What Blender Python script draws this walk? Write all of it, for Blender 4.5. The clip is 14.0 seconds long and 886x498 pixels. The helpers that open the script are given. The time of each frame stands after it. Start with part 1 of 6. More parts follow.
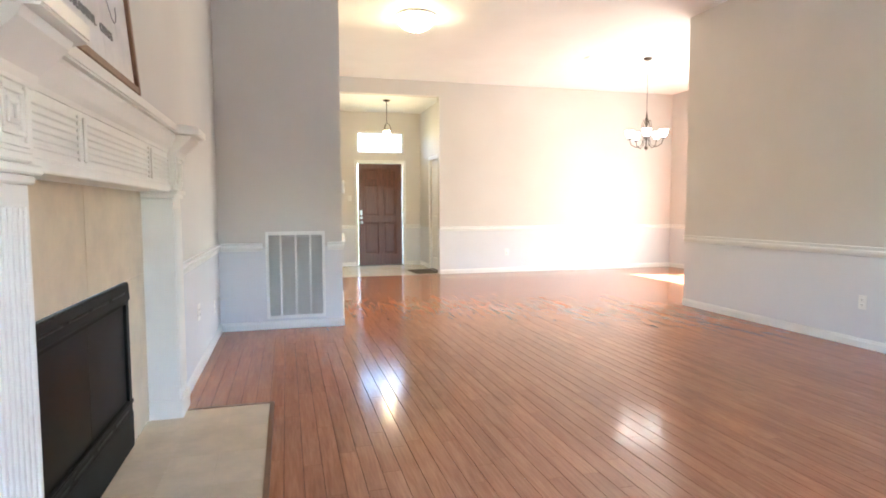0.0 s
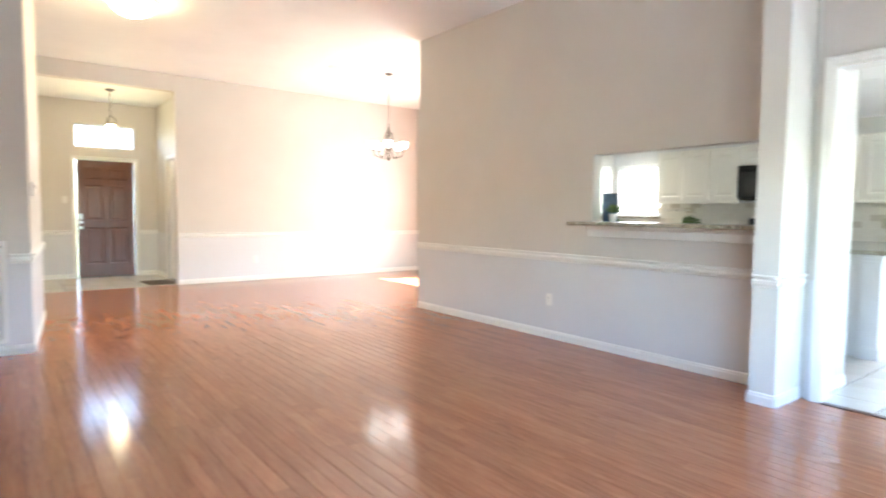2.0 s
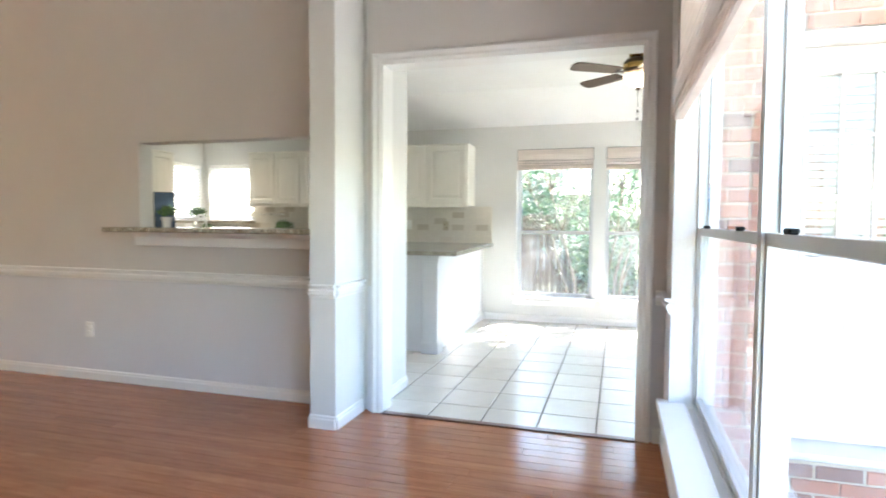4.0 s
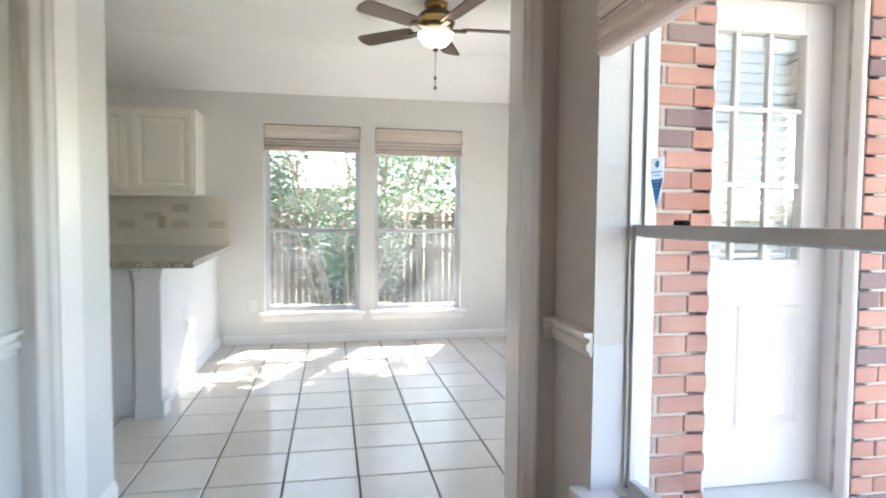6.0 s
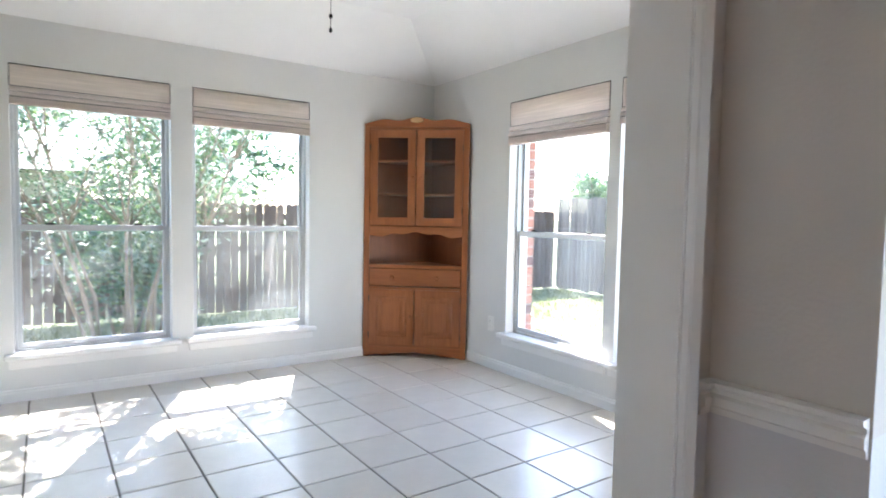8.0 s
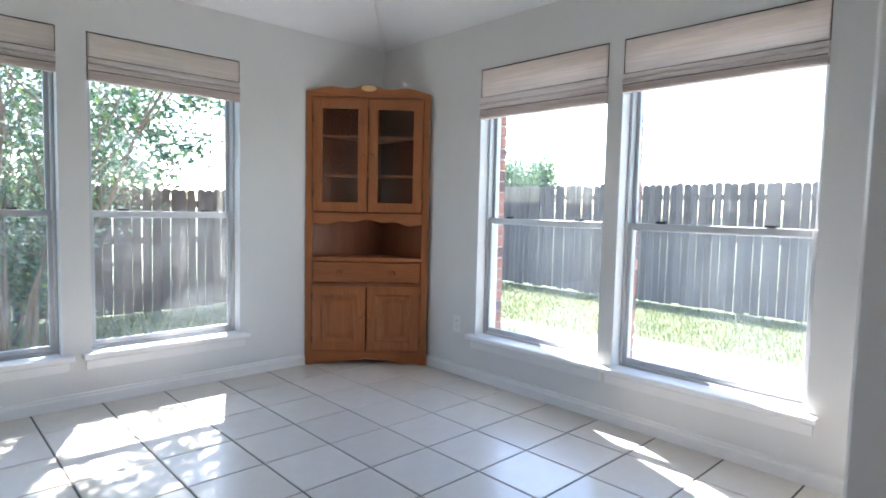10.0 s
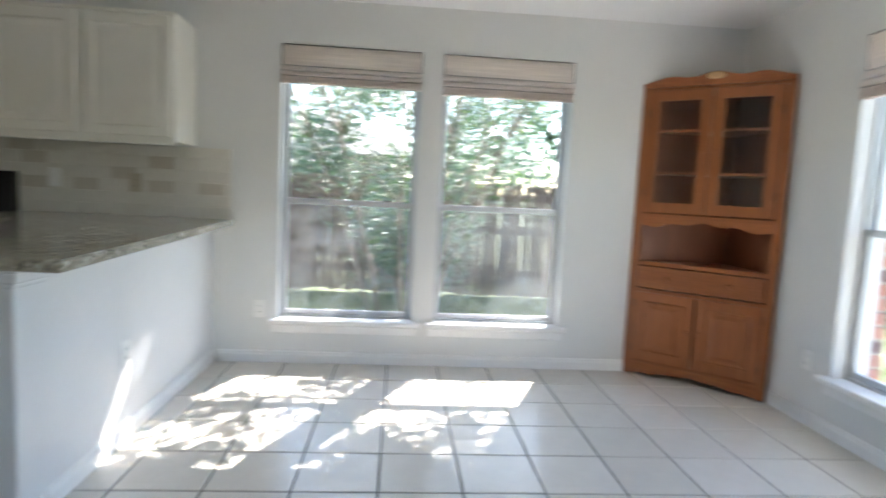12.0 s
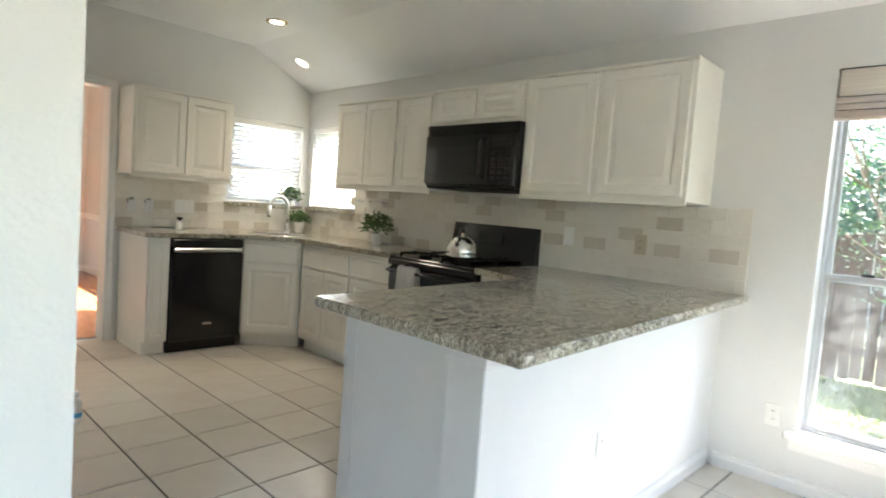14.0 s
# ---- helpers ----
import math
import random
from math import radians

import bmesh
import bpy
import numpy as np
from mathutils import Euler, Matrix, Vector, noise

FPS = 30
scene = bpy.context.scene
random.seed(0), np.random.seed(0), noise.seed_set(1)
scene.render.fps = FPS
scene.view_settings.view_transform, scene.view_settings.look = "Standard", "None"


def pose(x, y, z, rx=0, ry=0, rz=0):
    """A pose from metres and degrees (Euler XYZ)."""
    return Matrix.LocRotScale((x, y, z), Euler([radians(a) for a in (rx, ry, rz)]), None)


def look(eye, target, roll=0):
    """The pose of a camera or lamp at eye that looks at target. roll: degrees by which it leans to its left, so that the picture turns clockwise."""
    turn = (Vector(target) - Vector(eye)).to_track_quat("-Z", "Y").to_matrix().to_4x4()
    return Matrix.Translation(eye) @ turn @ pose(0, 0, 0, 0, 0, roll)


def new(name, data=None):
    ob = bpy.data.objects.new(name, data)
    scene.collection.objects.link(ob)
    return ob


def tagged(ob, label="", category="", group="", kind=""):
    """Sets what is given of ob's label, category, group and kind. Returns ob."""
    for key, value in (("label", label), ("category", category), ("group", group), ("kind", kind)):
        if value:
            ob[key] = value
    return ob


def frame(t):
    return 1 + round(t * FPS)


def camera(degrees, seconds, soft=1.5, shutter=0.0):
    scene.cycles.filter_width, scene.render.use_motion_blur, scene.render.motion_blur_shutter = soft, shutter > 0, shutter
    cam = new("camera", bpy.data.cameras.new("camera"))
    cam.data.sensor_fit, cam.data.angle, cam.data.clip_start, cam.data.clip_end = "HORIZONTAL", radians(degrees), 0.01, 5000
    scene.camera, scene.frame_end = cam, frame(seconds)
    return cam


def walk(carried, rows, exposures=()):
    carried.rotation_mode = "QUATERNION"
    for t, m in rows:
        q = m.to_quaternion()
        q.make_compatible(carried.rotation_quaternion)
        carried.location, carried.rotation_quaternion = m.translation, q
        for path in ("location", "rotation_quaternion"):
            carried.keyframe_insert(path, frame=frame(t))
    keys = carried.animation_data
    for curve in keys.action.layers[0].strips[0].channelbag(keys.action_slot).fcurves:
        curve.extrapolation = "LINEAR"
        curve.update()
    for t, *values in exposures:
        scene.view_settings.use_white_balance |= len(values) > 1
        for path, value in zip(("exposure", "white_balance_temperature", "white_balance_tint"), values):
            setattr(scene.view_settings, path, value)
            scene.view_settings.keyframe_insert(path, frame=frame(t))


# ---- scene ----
cam = camera(75.0, 14.0, soft=1.8, shutter=0.5)
PATH = [
    (0, (-0.05, 0.022, 1.142), (0.472, 1.948, 1.002), -0.2),
    (0.5, (-0.019, -0.034, 1.154), (0.526, 1.884, 1.007), 0.2),
    (1, (0.016, -0.062, 1.164), (0.764, 1.788, 1.025), 0.5),
    (1.5, (0.092, -0.067, 1.185), (1.074, 1.67, 1.055), 0.6),
    (2, (0.263, -0.134, 1.197), (1.482, 1.447, 1.071), 0.6),
    (2.5, (0.437, -0.174, 1.217), (1.876, 1.21, 1.094), 0.5),
    (3, (0.634, -0.18, 1.223), (2.271, 0.963, 1.108), 0.6),
    (3.5, (0.901, -0.172, 1.215), (2.696, 0.703, 1.105), 0.6),
    (4, (1.156, -0.11, 1.186), (3.068, 0.469, 1.09), 0.4),
    (4.2, (1.278, -0.067, 1.171), (3.212, 0.435, 1.076), 0.4),
    (6.3, (2.625, 0.505, 1.172), (4.555, -0.002, 1.072), 0.6),
    (6.5, (2.740, 0.552, 1.165), (4.648, -0.038, 1.066), 0.7),
    (7, (3.043, 0.788, 1.200), (4.842, -0.079, 1.091), 0.8),
    (7.5, (3.364, 0.873, 1.208), (5.088, -0.134, 1.083), 0.9),
    (8, (3.696, 0.895, 1.183), (5.337, -0.243, 1.069), 1.1),
    (8.2, (3.746, 0.858, 1.176), (5.36, -0.317, 1.06), 1.2),
    (10.3, (4.419, 0.773, 1.127), (5.862, -0.605, 0.987), 1.3),
    (10.5, (4.415, 0.74, 1.123), (5.913, -0.577, 0.98), 1.4),
    (11, (4.344, 0.585, 1.159), (6.009, -0.511, 0.995), 2.0),
    (11.5, (4.287, 0.519, 1.181), (6.122, -0.258, 1.012), 2.2),
    (12, (4.239, 0.281, 1.162), (6.224, 0.124, 0.967), 2.8),
    (12.5, (4.324, 0.184, 1.175), (6.237, 0.725, 0.96), 3.5),
    (13, (4.484, 0.268, 1.193), (6.177, 1.307, 0.961), 3.9),
    (13.5, (4.628, 0.361, 1.235), (6.175, 1.616, 1.05), 4.2),
    (14, (4.793, 0.43, 1.251), (6.232, 1.812, 1.113), 4.3),
]
walk(cam, [(t, look(eye, target, roll)) for t, eye, target, roll in PATH],
     exposures=[(0, 4.56, 6000, 10), (1.5, 4.6, 6000, 10), (2.0, 4.62, 6050, 10), (3.0, 4.45, 6200, 11), (4.2, 4.05, 6550, 11), (6.3, 3.45, 6700, 14), (8.2, 3.36, 6200, 14), (10.3, 2.77, 6000, 14), (12.0, 2.95, 6350, 12), (13.0, 3.38, 6650, 11), (14.0, 3.81, 6650, 11)])

# ---- world, sun, large lights ----
world = bpy.data.worlds.new("sky")
scene.world = world
world.use_nodes = True
wn = world.node_tree.nodes
sky = wn.new("ShaderNodeTexSky")
sky.sky_type, sky.sun_disc = "NISHITA", False
sky.sun_elevation, sky.sun_rotation = radians(47), radians(114)
sky.air_density, sky.dust_density = 1.0, 0.6
wn["Background"].inputs["Strength"].default_value = 0.15
world.node_tree.links.new(sky.outputs[0], wn["Background"].inputs["Color"])
SUN = Vector((-0.83, 0.37, -1.0))
sun = new("sun", bpy.data.lights.new("sun", "SUN"))
sun.data.energy, sun.data.angle, sun.data.color = 5.0, radians(0.5), (1.0, 0.96, 0.90)
sun.matrix_world = look((20, -9, 24), Vector((20, -9, 24)) + SUN)


def area_lamp(name, eye, target, w, h, watts, colour):
    ob = new(name, bpy.data.lights.new(name, "AREA"))
    ob.data.shape, ob.data.size, ob.data.size_y = "RECTANGLE", w, h
    ob.data.energy, ob.data.color = watts, colour
    ob.matrix_world = look(eye, target)
    return ob


def point_lamp(name, eye, watts, radius, colour):
    ob = new(name, bpy.data.lights.new(name, "POINT"))
    ob.data.energy, ob.data.shadow_soft_size, ob.data.color = watts, radius, colour
    ob.location = eye
    return ob


# daylight in the dining window's opening
area_lamp("dining_window_daylight", (7.22, 7.25, 1.25), (4.0, 7.6, 1.0), 1.7, 1.5, 6.5, (0.95, 0.98, 0.88))

# the two lit downlights over the sink corner
for lx, ly, lz in ((7.13, 4.65, 2.585), (7.645, 5.12, 2.445)):
    dn = new("downlight", bpy.data.lights.new("downlight", "SPOT"))
    dn.data.energy, dn.data.shadow_soft_size, dn.data.color = 3.2, 0.05, (1.0, 0.86, 0.66)
    dn.data.spot_size, dn.data.spot_blend = radians(105), 1.0
    dn.matrix_world = look((lx, ly, lz), (lx - 0.25, ly - 0.35, 0))

# ---- materials ----
def nodes_of(name):
    m = bpy.data.materials.new(name)
    m.use_nodes = True
    nt = m.node_tree
    return m, nt, nt.nodes["Principled BSDF"]


def ramp(nt, fac, stops):
    r = nt.nodes.new("ShaderNodeValToRGB")
    els = r.color_ramp.elements
    while len(els) < len(stops):
        els.new(0.5)
    for e, (p, c) in zip(els, stops):
        e.position, e.color = p, (*c, 1)
    nt.links.new(fac, r.inputs[0])
    return r.outputs[0]


def coords(nt, scale=(1, 1, 1), rot=(0, 0, 0), space="Object"):
    tc = nt.nodes.new("ShaderNodeTexCoord")
    mp = nt.nodes.new("ShaderNodeMapping")
    mp.inputs["Scale"].default_value = scale
    mp.inputs["Rotation"].default_value = rot
    nt.links.new(tc.outputs[space], mp.inputs[0])
    return mp.outputs[0]


def tex(nt, vec, scale, detail=4, rough=0.55, distort=0.0):
    n = nt.nodes.new("ShaderNodeTexNoise")
    n.inputs["Scale"].default_value, n.inputs["Detail"].default_value = scale, detail
    n.inputs["Roughness"].default_value, n.inputs["Distortion"].default_value = rough, distort
    nt.links.new(vec, n.inputs["Vector"])
    return n.outputs["Fac"]


def mixc(nt, fac, a, b, mode="MIX"):
    m = nt.nodes.new("ShaderNodeMix")
    m.data_type, m.blend_type = "RGBA", mode
    for sock, v in ((m.inputs[0], fac), (m.inputs[6], a), (m.inputs[7], b)):
        if isinstance(v, bpy.types.NodeSocket):
            nt.links.new(v, sock)
        else:
            sock.default_value = v if not isinstance(v, tuple) else (*v, 1)
    return m.outputs[2]


def bump(nt, bsdf, height, strength, dist=0.002):
    b = nt.nodes.new("ShaderNodeBump")
    b.inputs["Strength"].default_value, b.inputs["Distance"].default_value = strength, dist
    nt.links.new(height, b.inputs["Height"])
    nt.links.new(b.outputs[0], bsdf.inputs["Normal"])


def shade(c, k):
    return tuple(min(1.0, v * k) for v in c)


def plain(name, c, rough=0.5, metal=0.0, vary=0.06, scale=3.0, fine=60.0, relief=0.15, dist=0.001, coat=0.0):
    """Paint, plastic, metal: two scales of variation in colour and gloss, and a fine relief."""
    m, nt, b = nodes_of(name)
    v = coords(nt)
    big, small = tex(nt, v, scale, 3), tex(nt, v, fine, 3)
    base = ramp(nt, big, [(0.3, shade(c, 1 - vary)), (0.7, shade(c, 1 + vary))])
    nt.links.new(mixc(nt, 0.25 * vary * 4, base, ramp(nt, small, [(0.35, shade(c, 1 - 2 * vary)), (0.65, shade(c, 1 + vary))])), b.inputs["Base Color"])
    r = nt.nodes.new("ShaderNodeMapRange")
    r.inputs["To Min"].default_value, r.inputs["To Max"].default_value = max(0.02, rough - 0.07), min(1, rough + 0.07)
    nt.links.new(big, r.inputs[0])
    nt.links.new(r.outputs[0], b.inputs["Roughness"])
    b.inputs["Metallic"].default_value = metal
    b.inputs["Coat Weight"].default_value = coat
    if relief:
        bump(nt, b, small, relief, dist)
    return m


def wall_paint(name, c):
    """Matt paint over orange-peel texture."""
    m, nt, b = nodes_of(name)
    v = coords(nt)
    big, peel = tex(nt, v, 1.3, 4), tex(nt, v, 95, 2, 0.4)
    nt.links.new(ramp(nt, big, [(0.3, shade(c, 0.965)), (0.7, shade(c, 1.03))]), b.inputs["Base Color"])
    b.inputs["Roughness"].default_value = 0.62
    bump(nt, b, peel, 0.35, 0.0025)
    return m


def wood(name, light, dark, rough, axis, scale=1.0, coat=0.0, tint=0.18, per_island=False, grain=1.0, relief=0.12, fine=9.0, detail=6, gloss=1.0):
    """Streaky grain along one axis, every piece a little different."""
    m, nt, b = nodes_of(name)
    s = [14 * scale] * 3
    s[axis] = 0.9 * scale
    v = coords(nt, tuple(s))
    src = nt.nodes.new("ShaderNodeNewGeometry" if per_island else "ShaderNodeObjectInfo").outputs["Random Per Island" if per_island else "Random"]
    off = nt.nodes.new("ShaderNodeVectorMath")
    off.operation = "ADD"
    sc = nt.nodes.new("ShaderNodeVectorMath")
    sc.operation = "SCALE"
    sc.inputs[0].default_value = (37.0, 53.0, 71.0)
    nt.links.new(src, sc.inputs["Scale"])
    nt.links.new(v, off.inputs[0]), nt.links.new(sc.outputs[0], off.inputs[1])
    g = tex(nt, off.outputs[0], 1.6, detail, 0.62, 1.2)
    f = tex(nt, off.outputs[0], fine, 3, 0.6)
    mid = tuple((a + d) / 2 for a, d in zip(light, dark))
    c = ramp(nt, g, [(0.28, dark), (0.5, mid), (0.72, light)])
    c = mixc(nt, 0.25 * grain, c, ramp(nt, f, [(0.4, shade(dark, 0.75)), (0.6, light)]))
    tone = ramp(nt, src, [(0.0, (1 - tint,) * 3), (1.0, (1.0, 1.0, 1.0))])
    nt.links.new(mixc(nt, 1.0, c, tone, "MULTIPLY"), b.inputs["Base Color"])
    r = nt.nodes.new("ShaderNodeMapRange")
    r.inputs["To Min"].default_value, r.inputs["To Max"].default_value = max(0.03, rough - 0.06 * gloss), rough + 0.08 * gloss
    nt.links.new(f, r.inputs[0]), nt.links.new(r.outputs[0], b.inputs["Roughness"])
    b.inputs["Coat Weight"].default_value = coat
    b.inputs["Coat Roughness"].default_value = 0.12
    if relief:
        bump(nt, b, f, relief, 0.001)
    return m


def pieces(name, stops, rough, fine, spec=0.5, relief=0.2, mottle=0.5, dist=0.001, per_island=False):
    """Tiles and bricks: a tone per piece, mottled."""
    m, nt, b = nodes_of(name)
    v = coords(nt)
    src = nt.nodes.new("ShaderNodeNewGeometry" if per_island else "ShaderNodeObjectInfo").outputs["Random Per Island" if per_island else "Random"]
    base = ramp(nt, src, stops)
    n1, n2 = tex(nt, v, fine, 5, 0.65), tex(nt, v, fine * 6, 3)
    k = ramp(nt, n1, [(0.3, (1 - 0.35 * mottle,) * 3), (0.7, (1.0, 1.0, 1.0))])
    nt.links.new(mixc(nt, 1.0, base, k, "MULTIPLY"), b.inputs["Base Color"])
    b.inputs["Roughness"].default_value = rough
    b.inputs["Specular IOR Level"].default_value = spec
    bump(nt, b, n2, relief, dist)
    return m


def granite(name):
    m, nt, b = nodes_of(name)
    v = coords(nt, (0.75, 1.9, 1.0), (0, 0, 0.35))
    a, c2, s = tex(nt, v, 22, 6, 0.7, 1.5), tex(nt, v, 70, 4, 0.7), tex(nt, v, 160, 2, 0.6)
    c = ramp(nt, a, [(0.29, (0.05, 0.043, 0.035)), (0.41, (0.25, 0.22, 0.165)), (0.5, (0.46, 0.425, 0.335)), (0.65, (0.72, 0.685, 0.58))])
    c = mixc(nt, ramp(nt, c2, [(0.50, (0, 0, 0)), (0.57, (0.85, 0.85, 0.85))]), c, (0.17, 0.15, 0.135))
    c = mixc(nt, ramp(nt, s, [(0.58, (0, 0, 0)), (0.66, (0.9, 0.9, 0.9))]), c, (0.05, 0.045, 0.045))
    nt.links.new(c, b.inputs["Base Color"])
    b.inputs["Roughness"].default_value = 0.13
    bump(nt, b, s, 0.03, 0.0005)
    return m


def glass_pane(name, tint=(0.97, 0.985, 0.98), rough=0.0, dirt=0.009):
    m, nt, b = nodes_of(name)
    nt.nodes.remove(b)
    t, g, d = nt.nodes.new("ShaderNodeBsdfTransparent"), nt.nodes.new("ShaderNodeBsdfGlossy"), nt.nodes.new("ShaderNodeBsdfTranslucent")
    t.inputs[0].default_value, g.inputs["Roughness"].default_value = (*tint, 1), rough
    d.inputs[0].default_value = (0.8, 0.8, 0.8, 1)
    fr = nt.nodes.new("ShaderNodeMath")
    fr.operation = "POWER"
    lw = nt.nodes.new("ShaderNodeLayerWeight")
    lw.inputs[0].default_value = 0.5
    nt.links.new(lw.outputs["Facing"], fr.inputs[0])
    fr.inputs[1].default_value = 5.0
    gl = nt.nodes.new("ShaderNodeMapRange")
    gl.inputs["To Min"].default_value, gl.inputs["To Max"].default_value = 0.035, 0.75
    nt.links.new(fr.outputs[0], gl.inputs[0])
    fr = gl
    m1, m2 = nt.nodes.new("ShaderNodeMixShader"), nt.nodes.new("ShaderNodeMixShader")
    nt.links.new(fr.outputs[0], m1.inputs[0]), nt.links.new(t.outputs[0], m1.inputs[1]), nt.links.new(g.outputs[0], m1.inputs[2])
    n = tex(nt, coords(nt), 5, 5, 0.7)
    nt.links.new(ramp(nt, n, [(0.35, (dirt * 0.35,) * 3), (0.75, (dirt * 2,) * 3)]), m2.inputs[0])
    nt.links.new(m1.outputs[0], m2.inputs[1]), nt.links.new(d.outputs[0], m2.inputs[2])
    nt.links.new(m2.outputs[0], nt.nodes["Material Output"].inputs[0])
    return m


def veil(name, colour, cover, wave=0.0):
    """Insect screen and blind cloth: partly see-through."""
    m, nt, b = nodes_of(name)
    t, mx = nt.nodes.new("ShaderNodeBsdfTransparent"), nt.nodes.new("ShaderNodeMixShader")
    d, tr, dm = nt.nodes.new("ShaderNodeBsdfDiffuse"), nt.nodes.new("ShaderNodeBsdfTranslucent"), nt.nodes.new("ShaderNodeMixShader")
    d.inputs[0].default_value = tr.inputs[0].default_value = (*colour, 1)
    dm.inputs[0].default_value = 0.5
    nt.links.new(d.outputs[0], dm.inputs[1]), nt.links.new(tr.outputs[0], dm.inputs[2])
    n = tex(nt, coords(nt), 3.5, 4, 0.6)
    nt.links.new(ramp(nt, n, [(0.3, (cover * (1 - wave),) * 3), (0.7, (min(1, cover * (1 + wave)),) * 3)]), mx.inputs[0])
    nt.links.new(t.outputs[0], mx.inputs[1]), nt.links.new(dm.outputs[0], mx.inputs[2])
    nt.links.new(mx.outputs[0], nt.nodes["Material Output"].inputs[0])
    return m


def cloth_weave(name, c, along):
    """Woven grass shade: fine cross threads, lets some light through."""
    m, nt, b = nodes_of(name)
    s = [9, 9, 520]
    v = coords(nt, tuple(s))
    n1, n2 = tex(nt, v, 1.0, 3, 0.6), tex(nt, coords(nt), 2.5, 3)
    n3 = tex(nt, coords(nt, (2, 2, 75)), 1.0, 3, 0.6)
    col = mixc(nt, 0.35, ramp(nt, n3, [(0.32, shade(c, 0.80)), (0.68, shade(c, 1.08))]), ramp(nt, n1, [(0.3, shade(c, 0.78)), (0.7, shade(c, 1.10))]))
    nt.links.new(col, b.inputs["Base Color"])
    b.inputs["Roughness"].default_value = 0.85
    bump(nt, b, n1, 0.5, 0.002)
    tr, mx = nt.nodes.new("ShaderNodeBsdfTranslucent"), nt.nodes.new("ShaderNodeMixShader")
    nt.links.new(col, tr.inputs[0])
    mx.inputs[0].default_value = 0.44
    nt.links.new(b.outputs[0], mx.inputs[1]), nt.links.new(tr.outputs[0], mx.inputs[2])
    nt.links.new(mx.outputs[0], nt.nodes["Material Output"].inputs[0])
    return m


def blind_slat(name):
    m, nt, b = nodes_of(name)
    b.inputs["Base Color"].default_value, b.inputs["Roughness"].default_value = (0.88, 0.875, 0.86, 1), 0.4
    tr, mx = nt.nodes.new("ShaderNodeBsdfTranslucent"), nt.nodes.new("ShaderNodeMixShader")
    tr.inputs[0].default_value, mx.inputs[0].default_value = (0.92, 0.91, 0.89, 1), 0.5
    nt.links.new(b.outputs[0], mx.inputs[1]), nt.links.new(tr.outputs[0], mx.inputs[2])
    nt.links.new(mx.outputs[0], nt.nodes["Material Output"].inputs[0])
    return m


def leafy(name, stops, trans=0.35):
    m, nt, b = nodes_of(name)
    src = nt.nodes.new("ShaderNodeNewGeometry").outputs["Random Per Island"]
    c = ramp(nt, src, stops)
    nt.links.new(c, b.inputs["Base Color"])
    b.inputs["Roughness"].default_value = 0.5
    tr, mx = nt.nodes.new("ShaderNodeBsdfTranslucent"), nt.nodes.new("ShaderNodeMixShader")
    nt.links.new(mixc(nt, 1.0, c, (1.0, 1.0, 0.45), "MULTIPLY"), tr.inputs[0])
    mx.inputs[0].default_value = trans
    nt.links.new(b.outputs[0], mx.inputs[1]), nt.links.new(tr.outputs[0], mx.inputs[2])
    nt.links.new(mx.outputs[0], nt.nodes["Material Output"].inputs[0])
    return m


def film_print(name, c):
    """Printed film on glass: half of its light comes through from behind."""
    m, nt, b = nodes_of(name)
    col = ramp(nt, tex(nt, coords(nt), 40, 2), [(0.3, shade(c, 0.95)), (0.7, shade(c, 1.04))])
    nt.links.new(col, b.inputs["Base Color"])
    b.inputs["Roughness"].default_value = 0.5
    tr, mx = nt.nodes.new("ShaderNodeBsdfTranslucent"), nt.nodes.new("ShaderNodeMixShader")
    nt.links.new(col, tr.inputs[0])
    mx.inputs[0].default_value = 0.6
    nt.links.new(b.outputs[0], mx.inputs[1]), nt.links.new(tr.outputs[0], mx.inputs[2])
    nt.links.new(mx.outputs[0], nt.nodes["Material Output"].inputs[0])
    return m


def glow(name, c, strength):
    m, nt, b = nodes_of(name)
    b.inputs["Base Color"].default_value = (0.9, 0.88, 0.82, 1)
    b.inputs["Emission Color"].default_value = (*c, 1)
    b.inputs["Emission Strength"].default_value = strength
    b.inputs["Roughness"].default_value = 0.3
    return m


PAINT_UP = wall_paint("taupe_wall_paint", (0.63, 0.595, 0.56))
PAINT_LOW = wall_paint("pale_grey_wall_paint", (0.67, 0.67, 0.69))
PAINT_KIT = wall_paint("light_grey_wall_paint", (0.70, 0.695, 0.67))
CEIL = wall_paint("white_ceiling_paint", (0.86, 0.86, 0.85))
TRIM = plain("white_trim_paint", (0.80, 0.79, 0.77), 0.35, vary=0.03, relief=0.06)
DOOR_PAINT = plain("warm_white_door_paint", (0.62, 0.55, 0.51), 0.4, vary=0.04, relief=0.06)
MANTEL = plain("cream_mantel_paint", (0.80, 0.755, 0.685), 0.38, vary=0.04, relief=0.08)
CABINET = plain("white_cabinet_paint", (0.81, 0.785, 0.71), 0.34, vary=0.03, relief=0.06)
PANEL = plain("white_panel_paint", (0.70, 0.695, 0.685), 0.42, vary=0.03, relief=0.06)
OAK = wood("red_oak_strip", (0.50, 0.208, 0.102), (0.325, 0.119, 0.054), 0.14, 1, coat=0.0, tint=0.15, relief=0.0, fine=7.0, detail=5, gloss=0.3)
OAK_FAR = wood("red_oak_strip_far", (0.50, 0.208, 0.102), (0.325, 0.119, 0.054), 0.14, 1, coat=0.0, tint=0.15, relief=0.0, fine=7.0, detail=5, gloss=0.3, per_island=True)
for mm in (OAK, OAK_FAR):
    mm.node_tree.nodes["Principled BSDF"].inputs["Specular IOR Level"].default_value = 0.36
